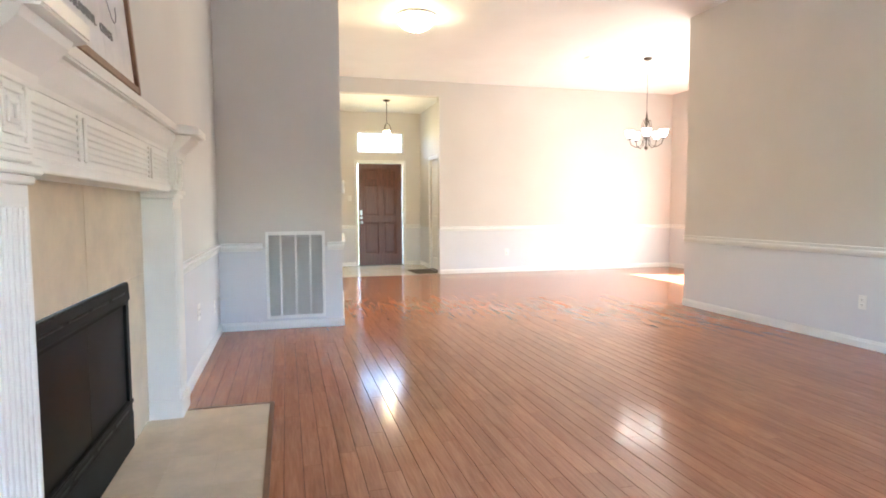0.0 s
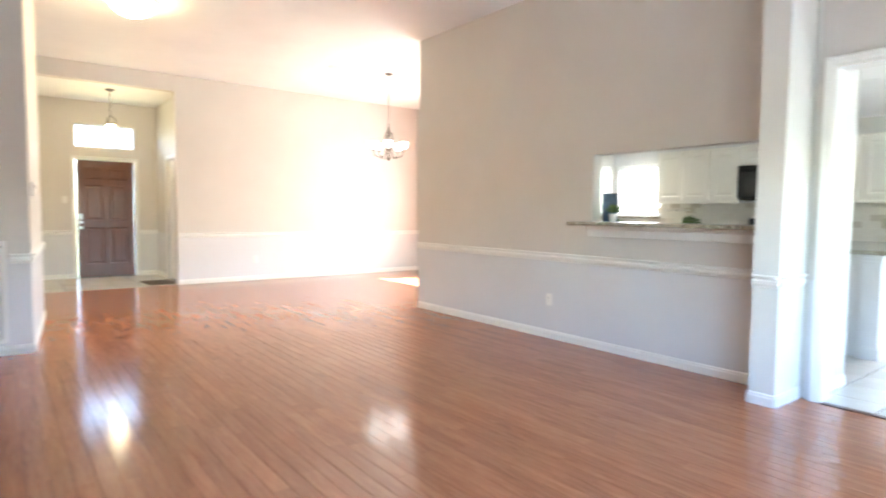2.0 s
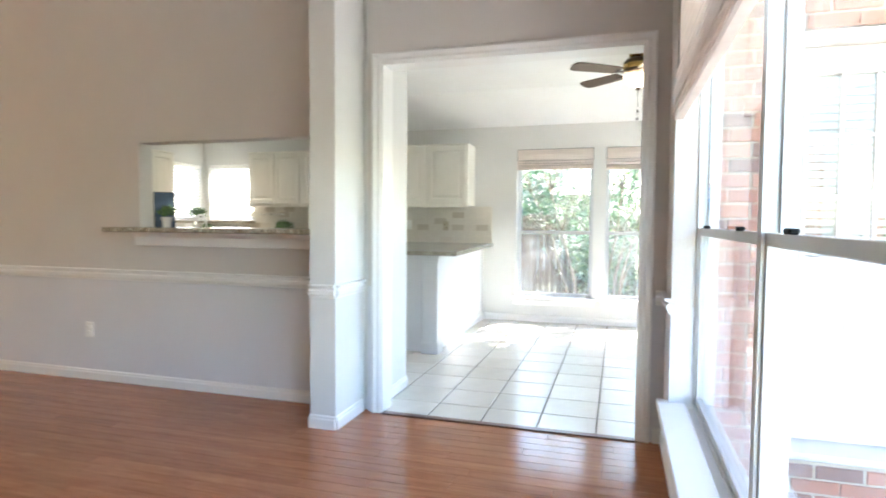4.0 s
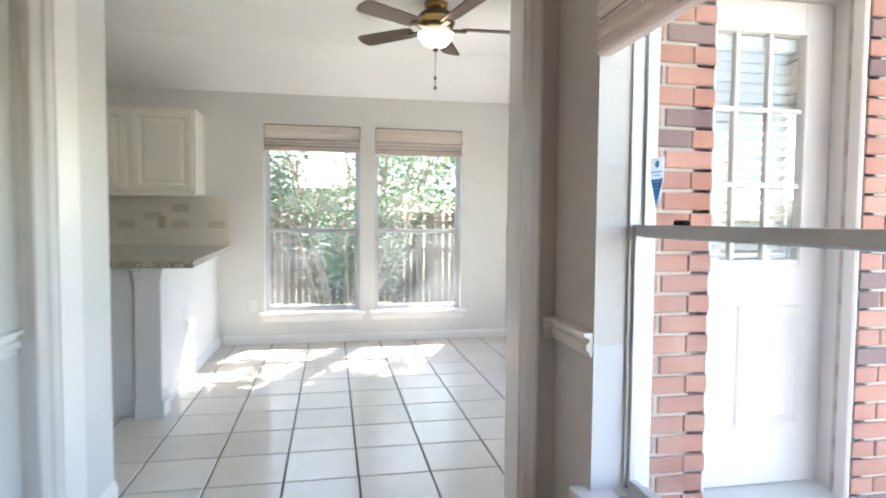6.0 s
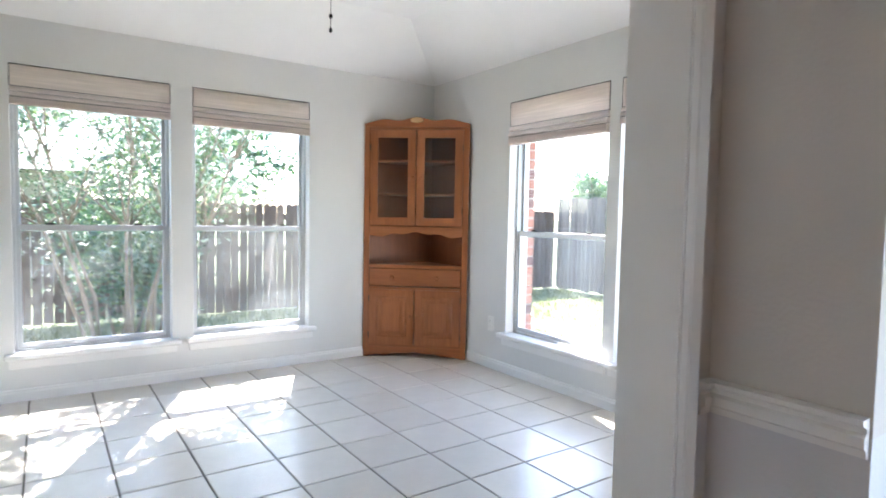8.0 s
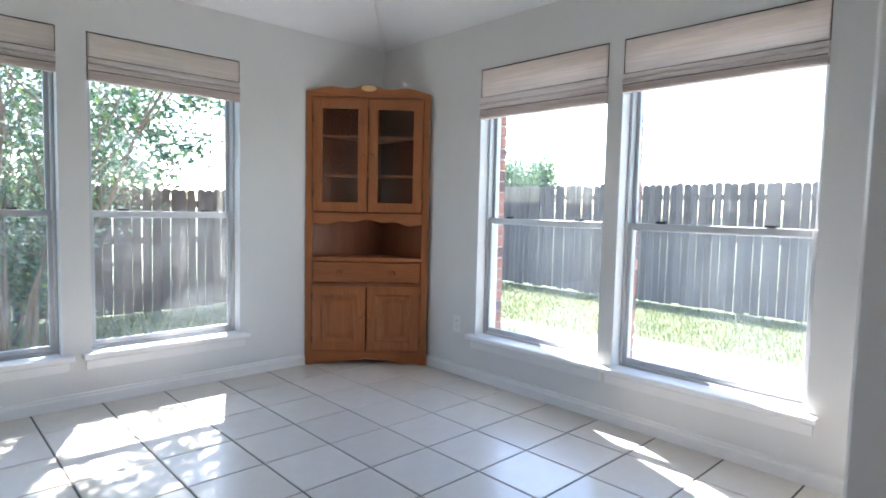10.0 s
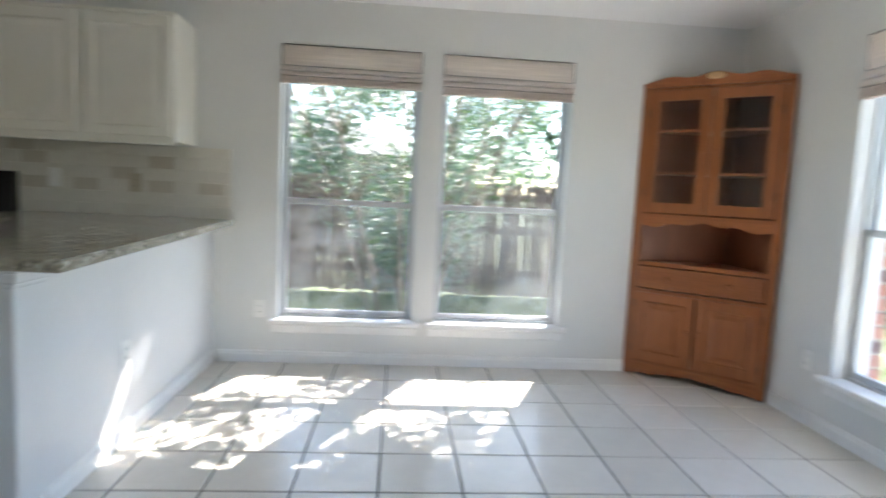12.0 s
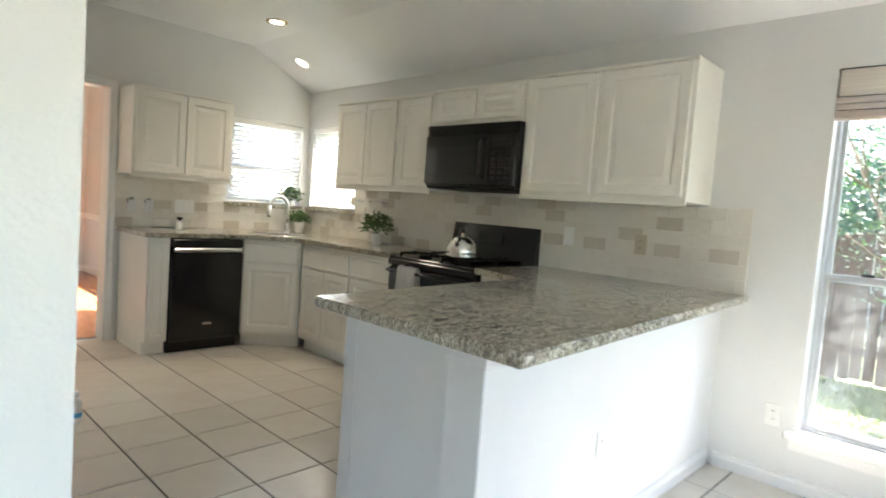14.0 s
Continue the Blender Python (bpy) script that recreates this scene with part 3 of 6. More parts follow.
def window_unit(name, m, w, h, label, depth=0.10, screen=True, meet=None, fw=0.018, sw=0.022):
    """A double-hung aluminium window; local x across, z up, the room on the -y side."""
    meet = meet or h * 0.44
    win = structure(empty(name, m, label, "window"), label, "window")
    bm = bmesh.new()
    for a in ((0, fw, 0, h), (w - fw, w, 0, h), (fw, w - fw, 0, fw), (fw, w - fw, h - fw, h)):
        add_box(bm, a[0], a[1], depth - 0.025, depth + 0.06, a[2], a[3], 0.003)
    part("window_frame", bm, ALUM, win)
    for nm, z0, z1, y in (("lower_sash", fw, meet + 0.02, depth), ("upper_sash", meet - 0.02, h - fw, depth + 0.03)):
        bm = bmesh.new()
        for a in ((fw, fw + sw, z0, z1), (w - fw - sw, w - fw, z0, z1), (fw + sw, w - fw - sw, z0, z0 + 0.03), (fw + sw, w - fw - sw, z1 - 0.034, z1)):
            add_box(bm, a[0], a[1], y - 0.012, y + 0.012, a[2], a[3], 0.002)
        sash = part(nm, bm, ALUM, win)
        p = part("pane", box(fw + sw, w - fw - sw, y - 0.002, y + 0.002, z0 + 0.03, z1 - 0.034), GLASS, sash)
        p.visible_shadow = False
    for u in (0.22, 0.78):
        part("sash_lock", box(w * u - 0.025, w * u + 0.025, depth - 0.03, depth - 0.008, meet + 0.02, meet + 0.034, 0.004), IRON, win)
    if screen:
        bm = bmesh.new()
        bm.faces.new([bm.verts.new(c) for c in ((fw, depth + 0.055, fw), (w - fw, depth + 0.055, fw), (w - fw, depth + 0.055, meet), (fw, depth + 0.055, meet))])
        part("insect_screen", bm, SCREEN, win, "fine grey insect screen over the lower sash")
    return win


def window_stool(m, w, label="white painted window stool with apron"):
    st = structure(empty("window_sill", m, label, "sill"), label, "sill")
    part("stool", box(-0.05, w + 0.05, -0.055, 0.075, -0.028, 0.004, 0.006), TRIM, st)
    part("apron", moulding([(0, -0.09), (0.012, -0.086), (0.016, -0.04), (0.03, -0.028), (0, -0.028)], (-0.03, 0, 0), (w + 0.03, 0, 0), (0, -1, 0)), TRIM, st)
    return st


def flip_xy(bm, m):
    bm.transform(m)
    bmesh.ops.recalc_face_normals(bm, faces=bm.faces[:])
    return bm


def roman_shade(m, w, h, drop, flat, label):
    """A woven shade drawn up: a flat valance, two deep folds, then a ribbed stack. Local z = 0 at the window's head."""
    sh = empty("roman_shade", m, label, "window shade", "woven shades")
    turn = Matrix(((0, 1, 0, 0), (1, 0, 0, 0), (0, 0, 1, 0), (0, 0, 0, 1)))

    def strip(name, outline, mat, inset, text=""):
        bm = flip_xy(prism(outline, inset, w - inset), turn)
        return part(name, bm, mat, sh, text)

    rest = drop - flat
    strip("valance", [(0.010, 0), (-0.002, 0), (-0.005, -flat * 0.5), (-0.002, -flat), (0.010, -flat)], SHADE_CLOTH, 0.006)
    # the valance's shadow line, put in as a dark strip
    strip("valance_shadow_strip", [(0.012, -flat - 0.003), (-0.004, -flat - 0.003), (-0.004, -flat), (0.012, -flat)], IRON, 0.006, "thin dark strip for the shadow line under the valance")
    z = -flat - 0.003
    for k, (hgt, out) in enumerate(((rest * 0.30, 0.010), (rest * 0.28, 0.019))):
        strip("fold", [(0.02, z), (-out + 0.006, z), (-out - 0.004, z - hgt * 0.35), (-out - 0.008, z - hgt * 0.75), (-out, z - hgt + 0.003), (0.02, z - hgt + 0.003)], SHADE_CLOTH, 0.003)
        # crease shadow between the folds, modelled as a dark strip
        strip("fold_shadow_strip", [(0.02, z - hgt), (-out + 0.004, z - hgt), (-out + 0.004, z - hgt + 0.003), (0.02, z - hgt + 0.003)], BRONZE, 0.006, "dark strip for the shadow in the crease between the folds")
        z -= hgt
    n = 5
    step = (drop + z) / n
    for k in range(n):
        out = 0.022 + 0.003 * (k % 2)
        strip("stacked_fold", [(0.02, z), (-out + 0.010, z), (-out, z - step * 0.3), (-out, z - step * 0.75), (-out + 0.010, z - step * 0.97), (0.02, z - step * 0.97)], SHADE_CLOTH, 0.003)
        z -= step
    # dark strips stand in for the gap shadow along top and sides
    strip("head_shadow_strip", [(0.03, 0.0), (-0.004, 0.0), (-0.004, 0.005), (0.03, 0.005)], IRON, 0.002, "thin dark strip for the gap shadow along the top")
    for x in (0.0, w - 0.004):
        part("side_shadow_strip", box(x, x + 0.004, -0.002, 0.012, -flat, 0.0), BRONZE, sh)
    return sh


L_WIN = "tall double-hung grey aluminium window to the garden"
HW = 1.75
for k, (y1, w) in enumerate(((1.05, 0.88), (0.03, 0.85))):
    window_unit("window_%d" % (k + 1), Z90(8.02, y1, 0.29, -90), w, HW, L_WIN)
    window_stool(Z90(8.02, y1, 0.29, -90), w)
    roman_shade(Z90(8.02, y1, 2.035, -90), w, HW, 0.235 if k == 0 else 0.25, 0.125, "cream woven roman shade drawn up over a garden window")
for k, (x1, w) in enumerate(((6.99, 0.92), (5.98, 0.92))):
    window_unit("window_%d" % (k + 3), Z90(x1, -1.98, 0.30, 180), w, 1.73, L_WIN)
    window_stool(Z90(x1, -1.98, 0.30, 180), w)
    roman_shade(Z90(x1, -1.98, 2.027, 180), w, 1.73, 0.31 if k == 0 else 0.27, 0.17, "cream woven roman shade drawn up over a patio window")
# living room: three units side by side; the third is unseen, added for daylight
for k in range(3):
    x1 = 4.10 - k * 1.25
    window_unit("window_%d" % (k + 5), Z90(x1, -0.36, 0.32, 180), 1.235, 1.97, "wide double-hung grey aluminium window beside the patio", 0.13, meet=0.822, fw=0.010, sw=0.013)
window_stool(Z90(4.10, -0.36, 0.32, 180), 3.74)
roman_shade(Z90(4.10, -0.372, 2.29, 180), 3.74, 1.9, 0.62, 0.36, "wide grey woven roman shade drawn up over the living window")
# dining window, transom
window_unit("window_8", Z90(7.15, 8.10, 0.45, -90), 1.70, 1.60, "wide sunny dining room window", screen=False)
window_stool(Z90(7.15, 8.10, 0.45, -90), 1.70)
tr = structure(empty("window_9", pose(1.33, 11.56, 2.25), "white framed transom window over the front door", "window"))
bm = bmesh.new()
for a in ((0, 0.03, 0, 0.41), (0.89, 0.92, 0, 0.41), (0.03, 0.89, 0, 0.03), (0.03, 0.89, 0.38, 0.41), (0.30, 0.312, 0.03, 0.38), (0.61, 0.622, 0.03, 0.38)):
    add_box(bm, a[0], a[1], 0.06, 0.11, a[2], a[3], 0.002)
part("window_frame", bm, TRIM, tr)
part("pane", box(0.03, 0.89, 0.083, 0.087, 0.03, 0.38), GLASS, tr).visible_shadow = False


def mini_blind(m, w, h, label="white slatted blind lowered over a kitchen window"):
    bl = empty("window_blind", m, label, "blind", "slatted blinds")
    part("headrail", box(0.0, w, 0.0, 0.05, h - 0.05, h, 0.004), PLASTIC, bl)
    n = int((h - 0.07) / 0.042)
    sl = bmesh.new()
    for x0, x1 in ((0.006, w - 0.006),):
        a = [(-0.018, 0.013), (-0.006, 0.006), (0.006, -0.003), (0.017, -0.014)]
        vs = [[sl.verts.new((x, 0.03 + y, z)) for y, z in a] for x in (x0, x1)]
        for i in range(3):
            sl.faces.new((vs[0][i], vs[1][i], vs[1][i + 1], vs[0][i + 1]))
    bmesh.ops.solidify(sl, geom=sl.faces[:], thickness=0.0025)
    first = part("slat", sl, SLAT, bl)
    for i in range(n):
        o = first if i == 0 else new("slat", first.data)
        o.parent = bl
        o.location = (0, 0, h - 0.08 - i * 0.042)
    for u in (0.15, 0.85):
        part("cord", tube([(w * u, 0.03, h - 0.05), (w * u, 0.03, h - 0.09 - (n - 1) * 0.042)], 0.0015, 5), PLASTIC, bl)
    part("bottom_rail", box(0.004, w - 0.004, 0.012, 0.048, 0.004, 0.022, 0.003), PLASTIC, bl)
    return bl


for m, w in ((Z90(7.20, 5.50, 1.17, 0), 0.75), (Z90(8.02, 5.42, 1.17, -90), 0.73)):
    window_unit("window_10" if w == 0.75 else "window_11", m, w, 0.78, "small white kitchen window over the sink", screen=False)
    mini_blind(m, w, 0.775)
    st = structure(empty("window_sill", m, "granite window sill over the sink", "sill"))
    part("stool", box(-0.03, w + 0.02, -0.04, 0.09, -0.032, 0.0, 0.004), GRANITE, st)

# ---- trim: casings, rails, baseboards ----
def casing(name, m, w, h, cw=0.06, th=0.016, label="white painted door casing"):
    """Moulded casing round an opening; local x across, room on -y."""
    c = structure(empty(name, m, label, "casing"))
    prof = [(0, 0), (cw, 0), (cw, -th), (cw * 0.82, -th * 1.25), (cw * 0.45, -th * 0.75), (cw * 0.2, -th * 0.9), (0, -th * 0.5)]
    for nm, x0, s in (("left_casing", 0, -1), ("right_casing", w, 1)):
        bm = bmesh.new()
        a = [bm.verts.new((x0 + s * u, v, 0)) for u, v in prof]
        b = [bm.verts.new((x0 + s * u, v, h + u)) for u, v in prof]
        n = len(prof)
        bm.faces.new(a), bm.faces.new(b)
        for i in range(n):
            bm.faces.new((a[i], a[(i + 1) % n], b[(i + 1) % n], b[i]))
        bmesh.ops.recalc_face_normals(bm, faces=bm.faces[:])
        part(nm, bm, TRIM, c)
    bm = bmesh.new()
    a = [bm.verts.new((-u, v, h + u)) for u, v in prof]
    b = [bm.verts.new((w + u, v, h + u)) for u, v in prof]
    n = len(prof)
    bm.faces.new(a), bm.faces.new(b)
    for i in range(n):
        bm.faces.new((a[i], a[(i + 1) % n], b[(i + 1) % n], b[i]))
    bmesh.ops.recalc_face_normals(bm, faces=bm.faces[:])
    part("head_casing", bm, TRIM, c)
    return c


casing("casing_trim", Z90(XR, 1.27, 0, -90), 1.502, 2.13, label="white painted casing round the wide opening")
casing("casing_trim", Z90(XK, -0.232, 0, 90), 1.502, 2.13, cw=0.055, label="white painted casing on the kitchen side")
jb = structure(empty("jamb_trim", pose(0, 0, 0), "white painted lining of the wide opening", "casing"))
part("left_lining", box(XR - 0.004, XK + 0.004, 1.262, 1.272, 0, 2.13), TRIM, jb)
part("right_lining", box(XR - 0.004, XK + 0.004, -0.234, -0.224, 0, 2.13), TRIM, jb)
part("head_lining", box(XR - 0.004, XK + 0.004, -0.224, 1.262, 2.122, 2.132), TRIM, jb)
structure(mesh_ob("threshold_trim", box(XR - 0.03, XR + 0.022, -0.224, 1.262, -0.004, 0.008, 0.004), DOORWOOD), "dark wooden threshold strip", "threshold")
casing("casing_trim", Z90(1.33, 11.56, 0, 0), 0.91, 2.045, label="white casing round the front door")
casing("casing_trim", Z90(5.42, 5.50, 0, 0), 0.80, 2.0, cw=0.06, label="white casing of the doorway to the dining room")
casing("casing_trim", Z90(2.60, 10.72, 0, -90), 0.79, 2.05, label="white casing round the closet door")

for p, q, o in (((XL, 3.60), (XL, 5.70), (1, 0)), ((XL, -0.36), (XL, 1.35), (1, 0)), ((XL, 5.70), (0.47, 5.70), (0, -1)), ((0.47, 5.70), (0.64, 7.55), (1, -0.09)), ((0.64, 7.55), (0.64, 11.56), (1, 0)),
                ((0.64, 11.56), (1.27, 11.56), (0, -1)), ((2.30, 11.56), (2.60, 11.56), (0, -1)), ((2.52, 9.71), (7.15, 9.71), (0, -1)), ((7.15, 9.71), (7.15, 5.70), (-1, 0)),
                ((4.45, 5.80), (4.45, 1.56), (-1, 0)), ((4.57, 5.80), (4.45, 5.80), (0, 1)), ((4.065, 1.56), (4.45, 1.56), (0, 1)), ((4.065, 1.40), (4.065, 1.56), (-1, 0)), ((4.42, 1.40), (4.065, 1.40), (0, -1)),
                ((-0.66, -0.36), (XR, -0.36), (0, 1)), ((XR, -0.36), (XR, -0.31), (-1, 0)), ((2.60, 11.56), (2.60, 10.78), (-1, 0)),
                ((8.02, 1.42), (8.02, -1.98), (-1, 0)), ((8.02, -1.98), (XK, -1.98), (0, 1)), ((XK, 1.33), (5.015, 1.33), (0, -1)), ((5.015, 1.33), (5.015, 1.50), (1, 0)),
                ((6.28, 5.50), (6.31, 5.50), (0, -1)), ((XK, 5.50), (5.36, 5.50), (0, -1)), ((XK, -1.98), (XK, -1.6), (1, 0)), ((XK, -0.66), (XK, -0.31), (1, 0))):
    baseboard(p, q, o)
for p, q, o in (((XL, 3.60), (XL, 5.70), (1, 0)), ((XL, -0.36), (XL, 1.35), (1, 0)), ((XL, 5.70), (-0.27, 5.70), (0, -1)), ((0.33, 5.70), (0.47, 5.70), (0, -1)), ((0.47, 5.70), (0.64, 7.55), (1, -0.09)),
                ((0.64, 11.56), (1.27, 11.56), (0, -1)), ((2.30, 11.56), (2.60, 11.56), (0, -1)), ((2.52, 9.71), (7.15, 9.71), (0, -1)), ((7.15, 9.71), (7.15, 8.16), (-1, 0)),
                ((4.45, 5.80), (4.45, 1.56), (-1, 0)), ((4.065, 1.40), (4.065, 1.56), (-1, 0)), ((4.42, 1.40), (4.065, 1.40), (0, -1)), ((4.105, -0.36), (XR, -0.36), (0, 1)), ((XR, -0.36), (XR, -0.31), (-1, 0))):
    chair_rail(p, q, o)

# ---- doors ----
def ring_panel(x0, x1, z0, z1, y, rings):
    """Nested rectangles: (inset, depth) steps make a sunk or raised panel; front towards -y."""
    bm = bmesh.new()
    prev = None
    for ins, d in rings:
        cur = [bm.verts.new(c) for c in ((x0 + ins, y + d, z0 + ins), (x1 - ins, y + d, z0 + ins), (x1 - ins, y + d, z1 - ins), (x0 + ins, y + d, z1 - ins))]
        if prev:
            for i in range(4):
                bm.faces.new((prev[i], prev[(i + 1) % 4], cur[(i + 1) % 4], cur[i]))
        prev = cur
    bm.faces.new(prev)
    return bm


SUNK = [(0, 0), (0.012, 0.009), (0.028, 0.009), (0.05, 0.002)]


def panelled(x_cuts, z_cuts, th):
    """A door leaf with sunk raised-panels at the given (from, to) spans; returns one mesh."""
    X, Z = [x_cuts[0]] + [v for s in x_cuts[1] for v in s] + [x_cuts[2]], [z_cuts[0]] + [v for s in z_cuts[1] for v in s] + [z_cuts[2]]
    bm = bmesh.new()
    for i in range(len(X) - 1):
        for k in range(len(Z) - 1):
            if (X[i], X[i + 1]) in x_cuts[1] and (Z[k], Z[k + 1]) in z_cuts[1]:
                join(bm, ring_panel(X[i], X[i + 1], Z[k], Z[k + 1], 0, SUNK))
            else:
                bm.faces.new([bm.verts.new(c) for c in ((X[i], 0, Z[k]), (X[i + 1], 0, Z[k]), (X[i + 1], 0, Z[k + 1]), (X[i], 0, Z[k + 1]))])
    x0, x1, z0, z1 = X[0], X[-1], Z[0], Z[-1]
    c = [bm.verts.new(v) for v in ((x0, 0, z0), (x1, 0, z0), (x1, 0, z1), (x0, 0, z1), (x0, th, z0), (x1, th, z0), (x1, th, z1), (x0, th, z1))]
    for f in ((4, 7, 6, 5), (0, 4, 5, 1), (1, 5, 6, 2), (2, 6, 7, 3), (3, 7, 4, 0)):
        bm.faces.new([c[i] for i in f])
    bmesh.ops.remove_doubles(bm, verts=bm.verts[:], dist=0.0005)
    bmesh.ops.recalc_face_normals(bm, faces=bm.faces[:])
    return bm


fd = structure(empty("door_1", pose(1.345, 11.60, 0.012), "dark mahogany six-panel front door, closed", "door"))
part("leaf", panelled((0, [(0.11, 0.40), (0.50, 0.77)], 0.88), (0, [(0.22, 0.86), (0.98, 1.60), (1.70, 1.90)], 2.025), 0.045), DOORWOOD, fd)
part("lock_plate", box(0.028, 0.078, -0.008, 0.0, 1.00, 1.10, 0.004), NICKEL, fd, "nickel keypad lock")
part("deadbolt", lathe([(0.026, 0), (0.03, 0.01), (0.02, 0.02)], 16, pose(0.055, 0, 0.95, 90, 0, 0)), NICKEL, fd)
part("door_knob", lathe([(0.03, 0), (0.03, 0.006), (0.012, 0.012), (0.012, 0.035), (0.028, 0.045), (0.03, 0.06), (0.018, 0.07)], 16, pose(0.055, 0, 0.86, 90, 0, 0)), NICKEL, fd)
for z in (0.25, 1.0, 1.8):
    part("hinge", box(0.872, 0.892, -0.008, 0.004, z - 0.05, z + 0.05, 0.002), NICKEL, fd)
structure(mesh_ob("door_sill_trim", box(1.33, 2.24, 11.53, 11.70, -0.004, 0.012, 0.004), BRONZE), "bronze threshold under the front door", "threshold")
cd = structure(empty("door_2", Z90(2.635, 10.72, 0.012, -90), "white panelled closet door, closed", "door"))
part("leaf", panelled((0, [(0.10, 0.36), (0.44, 0.69)], 0.785), (0, [(0.2, 0.86), (0.98, 1.60), (1.70, 1.90)], 2.03), 0.035), TRIM, cd)
part("door_handle", tube([(0.70, 0, 0.93), (0.70, -0.05, 0.93), (0.60, -0.055, 0.93)], 0.010, 8), NICKEL, cd)
GW, GH = 0.735, 2.02
gd = structure(empty("door_3", Z90(4.555, -0.895, 0.06, -90), "white garden door with nine lites over two panels", "door"))
LX0, LX1, LZ0, LZ1 = 0.135, 0.60, 0.955, 1.885
bm = panelled((0, [(0.135, 0.335), (0.475, 0.625)], GW), (0, [(0.245, 0.765)], LZ0 - 0.03), 0.04)
part("lower_leaf", bm, DOOR_PAINT, gd)
bm = bmesh.new()
for a in ((0, LX0, LZ0 - 0.03, GH), (LX1, GW, LZ0 - 0.03, GH), (LX0, LX1, LZ0 - 0.03, LZ0), (LX0, LX1, LZ1, GH)):
    add_box(bm, a[0], a[1], 0, 0.04, a[2], a[3], 0.002)
for a in ((LX0 - 0.018, LX0, LZ0 - 0.018, LZ1 + 0.018), (LX1, LX1 + 0.018, LZ0 - 0.018, LZ1 + 0.018), (LX0, LX1, LZ0 - 0.018, LZ0), (LX0, LX1, LZ1, LZ1 + 0.018)):
    add_box(bm, a[0], a[1], -0.010, 0.0, a[2], a[3], 0.003)
part("upper_leaf", bm, DOOR_PAINT, gd)
bm = bmesh.new()
for i in (1, 2):
    x = LX0 + i * (LX1 - LX0) / 3
    add_box(bm, x - 0.010, x + 0.010, 0.004, 0.034, LZ0, LZ1, 0.003)
    z = LZ0 + i * (LZ1 - LZ0) / 3
    add_box(bm, LX0, LX1, 0.005, 0.033, z - 0.010, z + 0.010, 0.003)
part("muntins", bm, DOOR_PAINT, gd)
for i in range(3):
    for k in range(3):
        x0, z0 = LX0 + i * (LX1 - LX0) / 3, LZ0 + k * (LZ1 - LZ0) / 3
        p = part("pane", box(x0 + 0.011, x0 + (LX1 - LX0) / 3 - 0.011, 0.018, 0.022, z0 + 0.011, z0 + (LZ1 - LZ0) / 3 - 0.011), GLASS, gd)
        p.visible_shadow = False
part("door_handle", tube([(0.06, 0, 0.87), (0.06, -0.04, 0.87), (0.16, -0.045, 0.87)], 0.009, 8), NICKEL, gd)
mini_blind(gd.matrix_world @ pose(LX0, 0.046, LZ0), LX1 - LX0, LZ1 - LZ0, "white slatted blind hung inside the garden door")
gf = structure(empty("door_frame_trim", pose(0, 0, 0), "white garden door frame and threshold", "casing"))
part("left_jamb", box(4.43, 4.60, -1.675, -1.634, 0.03, 2.10, 0.004), DOOR_PAINT, gf)
part("left_brickmould", box(4.366, 4.43, -1.668, -1.588, 0.03, 2.116, 0.008), DOOR_PAINT, gf)
part("right_jamb", box(4.43, 4.60, -0.891, -0.862, 0.03, 2.10, 0.004), DOOR_PAINT, gf)
part("right_brickmould", box(4.366, 4.43, -0.954, -0.86, 0.03, 2.116, 0.008), DOOR_PAINT, gf)
part("head_jamb", box(4.368, 4.60, -1.588, -0.954, 2.084, 2.114, 0.004), DOOR_PAINT, gf)
part("threshold", box(4.34, 4.60, -1.633, -0.892, 0.02, 0.056, 0.006), ALUM, gf)

# ---- living room things ----
# fireplace
M0, M1 = 1.36, 3.60
fp = empty("fireplace", pose(XL, (M0 + M1) / 2, 0), "cream painted wooden mantel with marble surround and black firebox", "fireplace")
hw = (M1 - M0) / 2


def fbox(x0, x1, y0, y1, z0, z1, b=0.003):
    return box(x0, x1, y0, y1, z0, z1, b)


MS = -0.125  # marble face, behind the wall's face
for s in (-1, 1):
    inner, outer = s * (hw - 0.225), s * hw
    leg = part("leg", fbox(-0.13, 0.03, inner, outer, 0.105, 1.20), MANTEL, fp)
    for i in range(7):
        y = inner + s * (0.028 + i * 0.0281)
        part("flute", box(0.03, 0.036, y - 0.009, y + 0.009, 0.16, 1.15, 0.004), MANTEL, leg)
    part("plinth", fbox(-0.13, 0.045, inner - s * 0.006, outer + s * 0.008, 0, 0.11, 0.005), MANTEL, leg)
    bm = bmesh.new()
    for z, d in ((1.20, 0.042), (1.222, 0.055), (1.25, 0.040)):
        add_box(bm, -0.13, d, min(inner - s * (d - 0.03), outer + s * (d - 0.03)), max(inner - s * (d - 0.03), outer + s * (d - 0.03)), z, z + 0.024, 0.005)
    part("capital", bm, MANTEL, leg)
    blk = part("corner_block", fbox(-0.13, 0.045, inner, outer, 1.27, 1.44), MANTEL, fp)
    bm = bmesh.new()
    yc, zc = (inner + outer) / 2, 1.355
    for r in (0.075, 0.052, 0.028):
        for a in ((yc - r, yc + r, zc + r - 0.012, zc + r), (yc - r, yc + r, zc - r, zc - r + 0.012), (yc - r, yc - r + 0.012, zc - r + 0.012, zc + r - 0.012), (yc + r - 0.012, yc + r, zc - r + 0.012, zc + r - 0.012)):
            add_box(bm, 0.045, 0.054, a[0], a[1], a[2], a[3], 0.002)
    part("key_carving", bm, MANTEL, blk, "square key pattern carved on the block")
fr = part("frieze", fbox(-0.13, 0.012, -hw + 0.225, hw - 0.225, 1.27, 1.44), MANTEL, fp)
